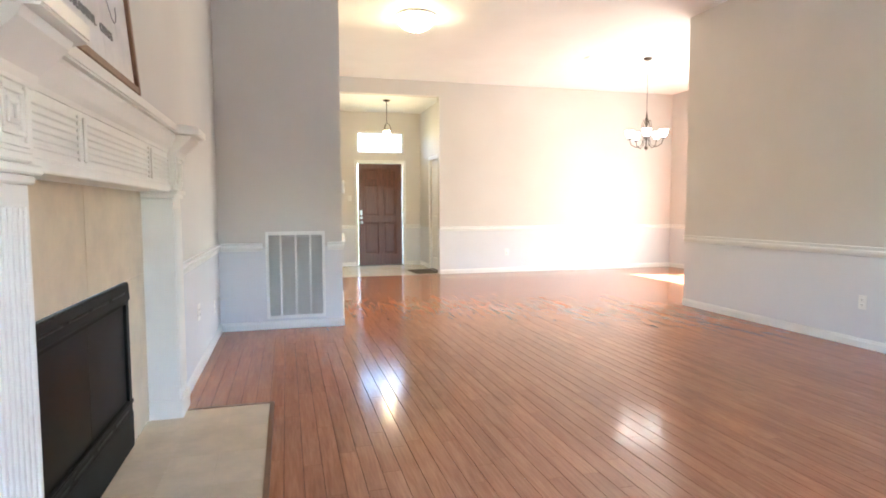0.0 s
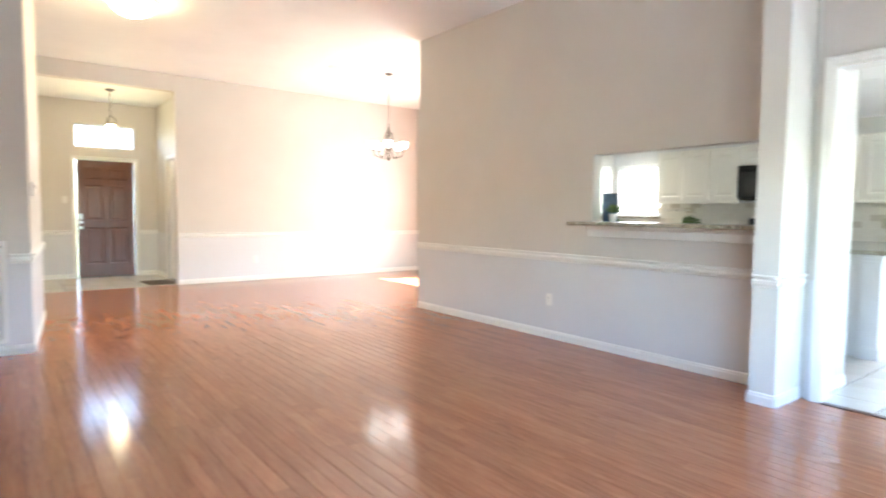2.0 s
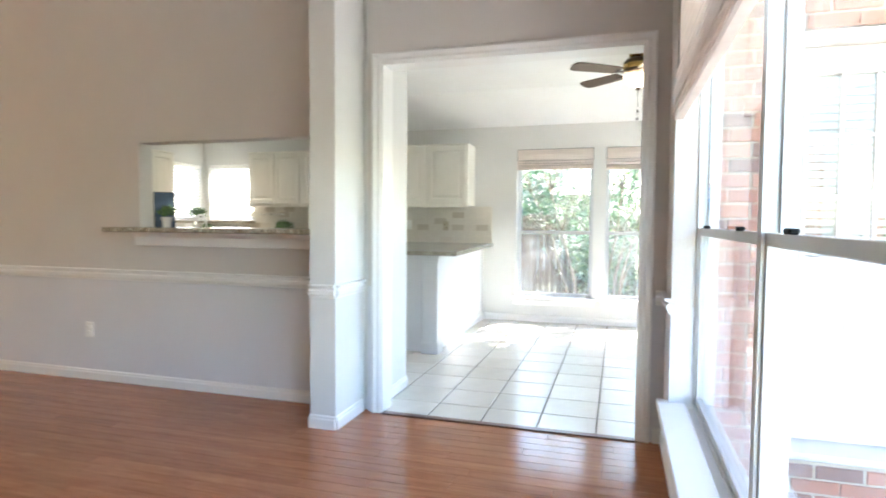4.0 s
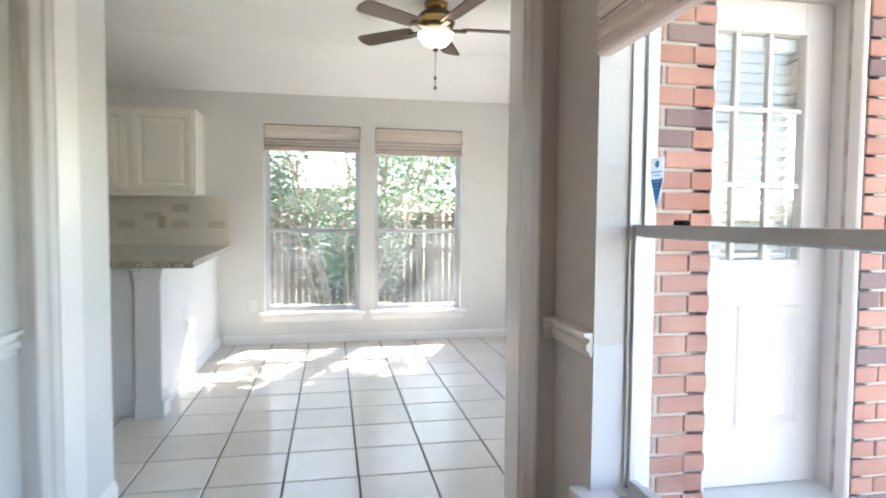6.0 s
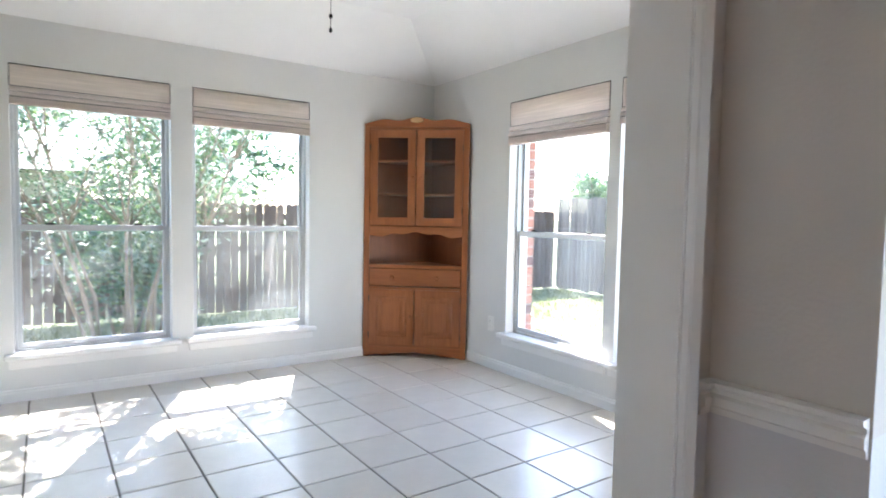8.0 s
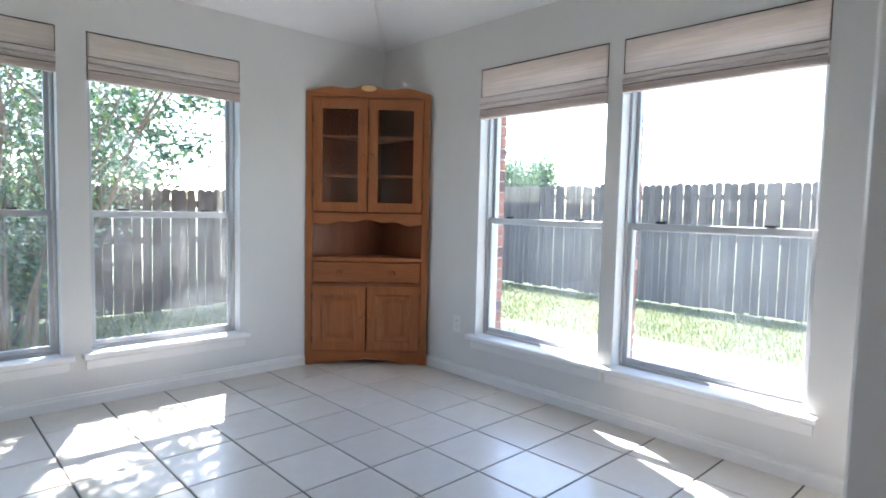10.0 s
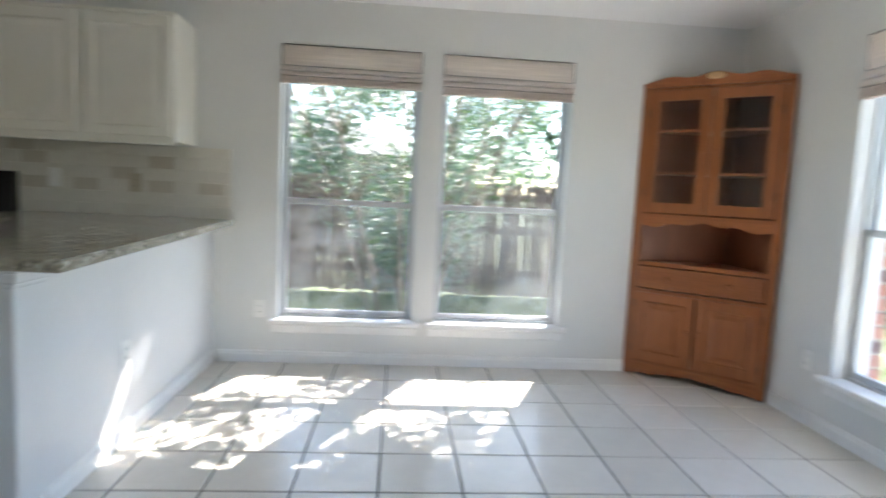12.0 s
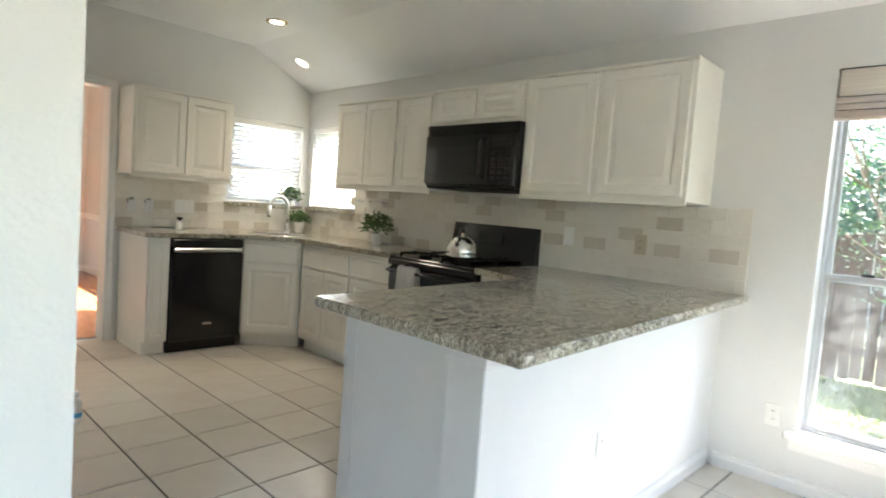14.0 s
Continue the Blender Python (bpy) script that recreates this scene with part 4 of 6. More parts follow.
for a, b in ((-0.86, -0.50), (-0.42, 0.42), (0.50, 0.86)):
    for i in range(6):
        z = 1.293 + i * 0.0215
        part("reed", box(0.012, 0.020, a, b, z, z + 0.014, 0.004), MANTEL, fr)
    for e in (a - 0.02, b + 0.004):
        part("reed_end", box(0.012, 0.022, e, e + 0.016, 1.285, 1.425, 0.004), MANTEL, fr)
part("architrave", fbox(-0.13, 0.022, -hw + 0.225, hw - 0.225, 1.235, 1.272, 0.005), MANTEL, fp)
crown = [(0, 1.44), (0.015, 1.44), (0.02, 1.455), (0.035, 1.475), (0.05, 1.51), (0.055, 1.52), (0.055, 1.535), (0, 1.535)]
part("bed_moulding", moulding(crown, (0, -hw - 0.02, 0), (0, hw + 0.02, 0), (1, 0, 0)), MANTEL, fp)
shelf_o = [(0.0, -hw - 0.045), (0.17, -hw - 0.045), (0.17, -hw + 0.24), (0.08, -hw + 0.32), (0.08, hw - 0.32), (0.17, hw - 0.24), (0.17, hw + 0.045), (0.0, hw + 0.045)]
part("shelf", slab(shelf_o, 1.535, 1.58, 0.006), MANTEL, fp)
for s in (-1, 1):
    part("shelf_corbel", moulding([(0, 1.42), (0.05, 1.42), (0.06, 1.45), (0.09, 1.48), (0.125, 1.515), (0.135, 1.534), (0, 1.534)], (0, s * hw - s * 0.235, 0), (0, s * hw + s * 0.04, 0), (1, 0, 0)), MANTEL, fp)
# marble surround, with a gap for the firebox
SI, FW = hw - 0.225, 0.555
for y0, y1 in ((-SI, -FW), (FW, SI)):
    part("marble_slab", fbox(-0.15, MS, y0, y1, 0.012, 0.805, 0.002), MARBLE, fp, "cream marble slab beside the firebox")
part("marble_slab", fbox(-0.15, MS, -SI, 0.0, 0.806, 1.236, 0.002), MARBLE, fp, "cream marble slab over the firebox")
part("marble_slab", fbox(-0.15, MS, 0.001, SI, 0.806, 1.236, 0.002), MARBLE, fp, "cream marble slab over the firebox")
fb = part("firebox", wall_mesh("y", -FW, FW, -0.16, -0.122, 0.0, 0.80, [(-0.51, 0.51, 0.24, 0.70)]), IRON, fp, "matt black steel fireplace front")
bm = bmesh.new()
for x0, x1, y0, y1, z0, z1 in ((-0.62, -0.16, -0.53, -0.51, 0.1, 0.75), (-0.62, -0.16, 0.51, 0.53, 0.1, 0.75), (-0.64, -0.62, -0.53, 0.53, 0.1, 0.75), (-0.62, -0.16, -0.51, 0.51, 0.1, 0.15), (-0.62, -0.16, -0.51, 0.51, 0.72, 0.75)):
    add_box(bm, x0, x1, y0, y1, z0, z1)
part("fire_chamber", bm, IRON, fp, "sooty black fire chamber")
part("hood_panel", moulding([(0, 0.715), (0.005, 0.714), (0.008, 0.722), (0.004, 0.792), (0, 0.795)], (-0.122, -FW + 0.004, 0), (-0.122, FW - 0.004, 0), (1, 0, 0)), IRON, fb)
part("lower_panel", moulding([(0, 0.012), (0.003, 0.012), (0.004, 0.05), (0.004, 0.17), (0.002, 0.185), (0, 0.186)], (-0.122, -FW + 0.004, 0), (-0.122, FW - 0.004, 0), (1, 0, 0)), IRON, fb)
part("door_track", box(-0.122, -0.114, -FW + 0.004, FW - 0.004, 0.222, 0.240, 0.003), IRON, fb)
for i in range(4):
    y = -0.50 + i * 0.255
    part("air_slot", box(-0.1175, -0.1145, y, y + 0.21, 0.752, 0.762, 0.001), SOOT, fb, "dark air slot")
    part("air_slot", box(-0.123, -0.1205, y, y + 0.21, 0.196, 0.210, 0.001), SOOT, fb, "dark air slot")
for y0, y1 in ((-0.505, -0.001), (0.001, 0.505)):
    part("glass_door", box(-0.140, -0.134, y0, y1, 0.242, 0.698), SOOT, fp, "smoked glass fire door")
hearth = structure(mesh_ob("hearth", slab([(XL - 0.13, M0 + 0.15), (-0.165, M0 + 0.15), (-0.165, 3.49), (XL - 0.13, 3.49)], -0.012, 0.0045), MARBLE), "cream marble hearth flush with the floor", "hearth")
for i in range(3):
    for k in range(6):
        x0, y0 = XL - 0.13 + i * 0.2083, M0 + 0.155 + k * 0.329
        part("hearth_tile", box(x0 + 0.0004, x0 + 0.2079, y0 + 0.0004, y0 + 0.3286, 0.0, 0.006, 0.0006), MARBLE, hearth)
structure(mesh_ob("hearth_trim", slab([(-0.165, M0 + 0.15), (-0.14, M0 + 0.15), (-0.14, 3.515), (XL + 0.05, 3.515), (XL + 0.05, 3.49), (-0.165, 3.49)], 0.0, 0.008, 0.002), FRAME_WOOD), "oak edging round the hearth", "trim")

# sign on the mantel, leaning back
sg = empty("framed_sign", pose(XL + 0.055, 2.07, 1.582, 0, 0, 90) @ pose(0, 0, 0, -5, 0, 0), "whitewashed board sign with dark lettering in a wooden frame, leaning", "sign")
SW, SH = 0.95, 0.62
bm = bmesh.new()
for a in ((-SW / 2, -SW / 2 + 0.03, 0, SH), (SW / 2 - 0.03, SW / 2, 0, SH), (-SW / 2 + 0.03, SW / 2 - 0.03, 0, 0.03), (-SW / 2 + 0.03, SW / 2 - 0.03, SH - 0.03, SH)):
    add_box(bm, a[0], a[1], -0.02, 0.02, a[2], a[3], 0.003)
part("frame", bm, FRAME_WOOD, sg, "walnut brown wooden frame")
for i in range(5):
    w = (SW - 0.06) / 5
    part("board", box(-SW / 2 + 0.03 + i * w + 0.001, -SW / 2 + 0.03 + (i + 1) * w - 0.001, -0.006, 0.012, 0.03, SH - 0.03, 0.002), CANVAS, sg)


def lettering(text, size, m, mat, parent, depth=0.002):
    cu = bpy.data.curves.new("lettering", "FONT")
    cu.body, cu.size, cu.extrude, cu.align_x = text, size, depth, "CENTER"
    cu.resolution_u = 3
    tmp = bpy.data.objects.new("lettering", cu)
    scene.collection.objects.link(tmp)
    me = bpy.data.meshes.new_from_object(tmp.evaluated_get(bpy.context.evaluated_depsgraph_get()))
    bpy.data.objects.remove(tmp)
    me.materials.append(mat)
    ob = new("lettering", me)
    ob.parent = parent
    ob.matrix_local = m
    return ob


for word, x in (("TO", -0.33), ("OUR", -0.25), ("BEAUTIFUL", -0.09), ("CHAOS", 0.12)):
    lettering(word, 0.040, pose(x, -0.009, 0.13, 90, 0, 0), INK, sg)
pts = []
for i in range(60):
    a = i * 0.42
    pts.append((-0.36 + i * 0.0105 + 0.03 * math.cos(a * 1.3), -0.009, 0.30 + 0.07 * math.sin(a) * (1 - 0.4 * math.sin(i * 0.21))))
part("script_stroke", tube(pts, 0.0018, 5), INK, sg, "flowing dark script line")

# return-air grille
gr = empty("return_air_grille", pose(-0.245, 5.70, 0.10), "large white louvred return-air grille on the wall", "vent")
GW2, GH2 = 0.55, 0.83
bm = bmesh.new()
for a in ((0, 0.03, 0, GH2), (GW2 - 0.03, GW2, 0, GH2), (0.03, GW2 - 0.03, 0, 0.035), (0.03, GW2 - 0.03, GH2 - 0.035, GH2)):
    add_box(bm, a[0], a[1], -0.018, 0, a[2], a[3], 0.003)
part("frame", bm, TRIM, gr)
part("backing", box(0.03, GW2 - 0.03, -0.003, -0.001, 0.035, GH2 - 0.035), DUCT, gr, "grey duct behind the louvres")
for i in (1, 2, 3):
    x = i * GW2 / 4
    part("divider", box(x - 0.008, x + 0.008, -0.016, -0.003, 0.035, GH2 - 0.035, 0.002), TRIM, gr)
lv = bmesh.new()
vs = [lv.verts.new(c) for c in ((0.03, -0.004, 0.010), (GW2 - 0.03, -0.004, 0.010), (GW2 - 0.03, -0.013, 0.0), (0.03, -0.013, 0.0))]
lv.faces.new(vs)
bmesh.ops.solidify(lv, geom=lv.faces[:], thickness=0.0015)
first = part("louvre_slat", lv, TRIM, gr)
for i in range(58):
    o = first if i == 0 else new("louvre_slat", first.data)
    o.parent, o.location = gr, (0, 0, 0.038 + i * 0.0128)

# outlets, switches, thermostat
def wall_plate(m, kind, label, mat=None, w=0.072, h=0.115):
    pl = empty("outlet" if kind == "outlet" else "light_switch", m, label, kind)
    part("plate", box(-w / 2, w / 2, -0.006, 0, -h / 2, h / 2, 0.003), mat or PLASTIC, pl)
    n = max(1, round(w / 0.06) - (1 if w < 0.1 else 0))
    for i in range(n):
        x = (i - (n - 1) / 2) * 0.046
        if kind == "outlet":
            for z in (-0.02, 0.02):
                part("socket", lathe([(0.015, 0), (0.015, 0.003), (0.013, 0.004)], 12, pose(x, -0.006, z, 90, 0, 0)), mat or PLASTIC, pl)
                bm = bmesh.new()
                add_box(bm, x - 0.006, x - 0.004, -0.0108, -0.0098, z - 0.004, z + 0.005)
                add_box(bm, x + 0.004, x + 0.006, -0.0108, -0.0098, z - 0.004, z + 0.005)
                part("slot", bm, IRON, pl)
        else:
            part("rocker", box(x - 0.016, x + 0.016, -0.011, -0.005, -0.033, 0.033, 0.003), mat or PLASTIC, pl)
    return pl


OUT = "white duplex outlet plate on the wall"
wall_plate(Z90(4.45, 3.61, 0.37, -90), "outlet", OUT)
wall_plate(Z90(8.02, 1.16, 0.352, -90), "outlet", OUT)
wall_plate(Z90(7.16, -1.98, 0.35, 180), "outlet", OUT)
wall_plate(Z90(3.76, 9.71, 0.36, 0), "outlet", OUT)
wall_plate(Z90(XL, 5.25, 0.31, 90), "outlet", OUT)
wall_plate(Z90(XL, 4.35, 0.42, 90), "outlet", OUT, w=0.118)
wall_plate(Z90(1.17, 11.56, 1.35, 0), "switch", "white light switch beside the front door")
wall_plate(Z90(6.82, 1.458, 0.39, 0), "outlet", "white outlet plate on the peninsula wall")
th = empty("thermostat", Z90(0.49, 5.88, 1.36, 84.8), "small white thermostat on the wall edge", "thermostat")
part("case", box(-0.055, 0.055, -0.028, 0, -0.06, 0.06, 0.006), PLASTIC, th)
part("display", box(-0.03, 0.03, -0.030, -0.027, 0.0, 0.035, 0.001), SMOKE, th)
gv = empty("gas_valve", Z90(XL, 5.58, 0.33, 90), "small steel gas key valve on the wall", "valve")
part("rosette", lathe([(0.025, 0), (0.022, 0.006), (0.008, 0.01)], 16, pose(0, 0, 0, 90, 0, 0)), NICKEL, gv)
part("key", tube([(0, 0, 0), (0, -0.08, 0)], 0.005, 8), NICKEL, gv)

# ceiling fans
def ceiling_fan(m, label, drop, start, bowl=True, chain=0.30):
    f = empty("ceiling_fan", m, label, "ceiling fan")
    part("canopy", lathe([(0.05, -0.06), (0.075, -0.03), (0.08, 0.0)], 24), BRASS, f)
    if drop > 0.15:
        part("downrod", tube([(0, 0, -0.05), (0, 0, -drop)], 0.012, 10), BRASS, f)
    z = -drop
    part("motor", lathe([(0.05, z - 0.13), (0.10, z - 0.125), (0.115, z - 0.10), (0.12, z - 0.03), (0.09, z), (0.03, z + 0.01)], 32), BRONZE, f)
    part("trim_ring", lathe([(0.118, z - 0.085), (0.126, z - 0.08), (0.126, z - 0.05), (0.118, z - 0.045)], 32), BRASS, f, "polished brass ring")
    for i in range(5):
        a = start + i * 72
        rot = pose(0, 0, 0, 0, 0, a)
        br = part("blade_arm", box(0.09, 0.21, -0.022, 0.022, z - 0.125, z - 0.112, 0.005), BRONZE, f)
        br.matrix_local = rot
        ol = [(0.17, -0.052), (0.22, -0.062), (0.56, -0.072), (0.60, -0.060), (0.615, -0.02), (0.615, 0.02), (0.60, 0.060), (0.56, 0.072), (0.22, 0.062), (0.17, 0.052)]
        bl = part("blade", slab(ol, -0.004, 0.004, 0.002), BLADE, f)
        bl.matrix_local = rot @ pose(0, 0, z - 0.107, 12, 0, 0)
    part("switch_housing", lathe([(0.055, z - 0.15), (0.06, z - 0.145), (0.062, z - 0.135), (0.05, z - 0.128)], 24), BRASS, f)
    if bowl:
        part("glass_bowl", lathe([(0.0, z - 0.235), (0.03, z - 0.233), (0.075, z - 0.214), (0.105, z - 0.18), (0.118, z - 0.145), (0.112, z - 0.14), (0.09, z - 0.14)], 32, cap=False), GLOW_FAN, f, "lit frosted glass bowl")
        part("finial", lathe([(0.005, z - 0.262), (0.018, z - 0.253), (0.02, z - 0.238), (0.01, z - 0.23)], 16), BRONZE, f)
    zc = z - 0.25
    ch = part("pull_chain", tube([(0.012, 0, zc + 0.05), (0.012, 0, zc - chain + 0.06)], 0.0018, 5), IRON, f)
    for dz in (-chain + 0.12, -chain + 0.055):
        part("chain_bead", lathe([(0.003, zc + dz - 0.012), (0.009, zc + dz - 0.004), (0.009, zc + dz + 0.004), (0.003, zc + dz + 0.012)], 12, pose(0.012, 0, 0)), IRON, ch)
    return f


ceiling_fan(pose(6.30, -0.245, KZ), "walnut bladed ceiling fan with brass motor and lit bowl", 0.055, -21.6, chain=0.30)
ceiling_fan(pose(1.86, 2.72, TOP), "dark bladed ceiling fan over the living room", 0.30, 20, bowl=False, chain=0.42)

# flush dome light
dl = empty("ceiling_light", pose(1.40, 6.50, TOP), "lit flush dome ceiling light with frosted glass", "ceiling light")
part("base_ring", lathe([(0.225, -0.03), (0.235, -0.02), (0.235, 0.0)], 32), PLASTIC, dl)
part("glass_dome", lathe([(0.0, -0.175), (0.07, -0.168), (0.15, -0.13), (0.205, -0.075), (0.225, -0.03)], 32, cap=False), GLOW_WARM, dl, "lit warm frosted glass")
part("finial", lathe([(0.004, -0.195), (0.012, -0.185), (0.008, -0.172)], 12), BRONZE, dl)

# foyer pendant
pd = empty("pendant_lamp", pose(1.70, 10.25, 3.05), "bronze lantern pendant with a lit glass bell", "pendant lamp")
part("canopy", lathe([(0.01, -0.03), (0.05, -0.02), (0.062, 0.0)], 20), BRONZE, pd)
part("stem", tube([(0, 0, -0.02), (0, 0, -0.42)], 0.006, 8), BRONZE, pd)
for a in range(3):
    c, s_ = math.cos(a * 2.094), math.sin(a * 2.094)
    part("arm", tube([(0, 0, -0.40), (0.05 * c, 0.05 * s_, -0.43), (0.075 * c, 0.075 * s_, -0.50), (0.07 * c, 0.07 * s_, -0.58), (0.095 * c, 0.095 * s_, -0.60)], 0.006, 7), BRONZE, pd)
part("glass_bell", lathe([(0.085, -0.72), (0.075, -0.66), (0.06, -0.58), (0.055, -0.54)], 20, cap=False), GLOW_WARM, pd, "lit clear glass bell")
part("bottom_finial", lathe([(0.004, -0.76), (0.015, -0.74), (0.03, -0.725), (0.02, -0.715)], 14), BRONZE, pd)

# chandelier
chd = empty("chandelier", pose(5.05, 7.47, TOP), "dark bronze chandelier with five lit upturned glass shades", "chandelier")
part("canopy", lathe([(0.01, -0.035), (0.05, -0.025), (0.065, 0.0)], 20), BRONZE, chd)
links = bmesh.new()
for i in range(23):
    lk = tube([(0.008 * math.cos(t * math.pi / 4), 0, 0.018 * math.sin(t * math.pi / 4)) for t in range(9)], 0.002, 4)
    join(links, lk, None, pose(0, 0, -0.05 - i * 0.03, 0, 0, 90 * (i % 2)))
    lk.free()
part("chain", links, BRONZE, chd)
part("column", lathe([(0.004, -1.320), (0.02, -1.300), (0.03, -1.280), (0.012, -1.250), (0.012, -1.180), (0.025, -1.140), (0.010, -1.090), (0.010, -0.910), (0.025, -0.880), (0.014, -0.840), (0.004, -0.740)], 16), BRONZE, chd)
for i in range(5):
    a = math.radians(i * 72 + 20)
    c, s_ = math.cos(a), math.sin(a)
    arm = part("arm", tube([(r * c, r * s_, z) for r, z in ((0.01, -0.960), (0.05, -0.880), (0.07, -0.960), (0.04, -1.110), (0.06, -1.240), (0.14, -1.280), (0.22, -1.240), (0.245, -1.160))], 0.006, 7), BRONZE, chd)
    part("cup", lathe([(0.012, -1.170), (0.028, -1.155), (0.03, -1.145)], 14, pose(0.245 * c, 0.245 * s_, 0)), BRONZE, arm)
    part("glass_shade", lathe([(0.025, -1.145), (0.045, -1.115), (0.055, -1.075), (0.066, -1.040)], 18, pose(0.245 * c, 0.245 * s_, 0), cap=False), GLOW_WHITE, arm, "lit white glass tulip shade")

cv = empty("ceiling_vent", pose(4.30, 7.62, TOP), "white slotted ceiling air vent", "vent")
part("frame", box(-0.16, 0.16, -0.09, 0.09, -0.012, 0.0, 0.004), TRIM, cv)
for i in range(6):
    part("slat", box(-0.14, 0.14, -0.07 + i * 0.025, -0.055 + i * 0.025, -0.018, -0.011, 0.002), TRIM, cv)
dm = empty("door_mat", pose(2.33, 10.15, 0, 0, 0, 4), "dark brown coir door mat on the foyer tiles", "door mat")
part("pile", box(-0.22, 0.22, -0.30, 0.30, 0.002, 0.016, 0.006), MAT, dm)

# security sticker on the living window
stk = empty("window_sticker", Z90(4.003, -0.503, 1.262, 180) @ Matrix.Scale(0.78, 4), "white and blue security sticker on the window glass", "sticker")
part("backing", prism([(-0.045, 0.125), (0.045, 0.125), (0.045, 0.05), (0, -0.07), (-0.045, 0.05)], -0.0025, -0.001), WHITE_PRINT, stk)
part("blue_field", prism([(-0.04, 0.045), (0.04, 0.045), (0, -0.062)], -0.0038, -0.0027), BLUE, stk, "blue pointed field")
part("round_mark", lathe([(0.014, 0), (0.014, 0.001)], 16, pose(0, -0.0026, 0.10, 90, 0, 0)), BLUE, stk)
for z, w in ((0.068, 0.07), (0.056, 0.05), (0.03, 0.05), (0.018, 0.04), (0.006, 0.034)):
    part("print_bar", box(-w / 2, w / 2, -0.0046, -0.0039, z, z + 0.005), WHITE_PRINT if z < 0.05 else BLUE, stk)

# pass-through ledge
lg = structure(empty("ledge", pose(4.45, 1.56, 1.10), "granite ledge of the pass-through on a moulded apron", "ledge"))
part("top", box(-0.24, 0.20, 0.004, 1.66, 0.0, 0.032, 0.005), GRANITE, lg)
part("apron", moulding([(0, -0.10), (0.018, -0.095), (0.022, -0.04), (0.05, -0.02), (0.06, 0.0), (0, 0.0)], (0, 0.004, 0), (0, 1.60, 0), (-1, 0, 0)), TRIM, lg)

# ---- corner cupboard ----
def flip(bm, m):
    bm.transform(m)
    return bm


cc = empty("corner_cupboard", Z90(7.735, -1.628, 0, -130.6) @ Matrix.Diagonal((1.085, 1.0, 1.022, 1)), "honey pine corner cupboard with glazed doors above panelled doors", "cupboard")
CW = 0.40
APEX = Vector((0.067, 0.427))  # where the room's corner lies behind it


def scallop(x0, x1, base, edge, waves, depth, flipz=1):
    """A board whose one long edge is cut in waves."""
    n = 40
    pts = [(x0, base), (x1, base)]
    for i in range(n, -1, -1):
        u = i / n
        x = x0 + (x1 - x0) * u
        pts.append((x, edge + flipz * depth * waves(u)))
    return pts


for s in (-1, 1):
    part("stile", box(s * CW, s * (CW - 0.045), -0.011, 0.012, 0.0, 1.86, 0.003), PINE, cc)
    end, inward = (Vector((-0.403, 0.0)), Vector((0.672, -0.74))) if s < 0 else (Vector((0.412, 0.0)), Vector((-0.778, -0.628)))
    a, b = end.lerp(APEX, 0.04), end.lerp(APEX, 0.975)
    part("back_panel", slab([tuple(p) for p in (a + inward * 0.004, b + inward * 0.004, b + inward * 0.014, a + inward * 0.014)], 0.03, 1.845), PINE_SHADED, cc)
crest = lambda u: max(0.0, math.sin(math.pi * u)) ** 0.7 * 0.75 + 0.25 * math.cos(6 * math.pi * (u - 0.5)) * (0.3 + 0.7 * math.sin(math.pi * u))
part("crest", prism(scallop(-CW, CW, 1.86, 1.89, crest, 0.05), -0.014, 0.01), PINE_X, cc)
part("carving", lathe([(0.05, 0), (0.046, 0.006), (0.03, 0.009)], 20, pose(0, -0.014, 1.915, 90, 0, 0) @ Matrix.Diagonal((1, 0.45, 1, 1))), PINE_PALE, cc, "pale carved oval shell")
part("top_board", slab([(-CW + 0.01, 0.0), (CW - 0.01, 0.0), (0.062, 0.40)], 1.845, 1.86), PINE, cc)
for z in (1.055, 0.745, 0.565, 0.09):
    part("rail", box(-CW + 0.045, CW - 0.045, -0.008, 0.012, z - 0.014, z + 0.012, 0.002), PINE_X, cc)
for z in (1.60, 1.335, 1.06, 0.755, 0.56, 0.10):
    part("shelf", slab([(-CW + 0.04, 0.014), (CW - 0.04, 0.014), (0.062, 0.385)], z - 0.016, z), PINE_X, cc)
part("valance", prism(scallop(-CW + 0.045, CW - 0.045, 1.045, 0.985, lambda u: math.sin(math.pi * u) ** 2 * 0.8 + 0.2 * math.cos(8 * math.pi * u), 0.04), -0.006, 0.008), PINE_X, cc)
part("skirt", prism(scallop(-CW + 0.03, CW - 0.03, 0.085, 0.005, lambda u: max(0, math.sin(math.pi * u)) ** 2 * 0.9 + 0.2 * math.sin(5 * math.pi * u) ** 2, 0.035), -0.010, 0.008), PINE_X, cc)


def knob(x, y, z, parent, mat, r=0.014):
    part("knob", lathe([(r * 0.55, 0), (r * 0.45, 0.008), (r, 0.016), (r, 0.022), (r * 0.6, 0.027)], 14, pose(x, y, z, 90, 0, 0)), mat, parent)


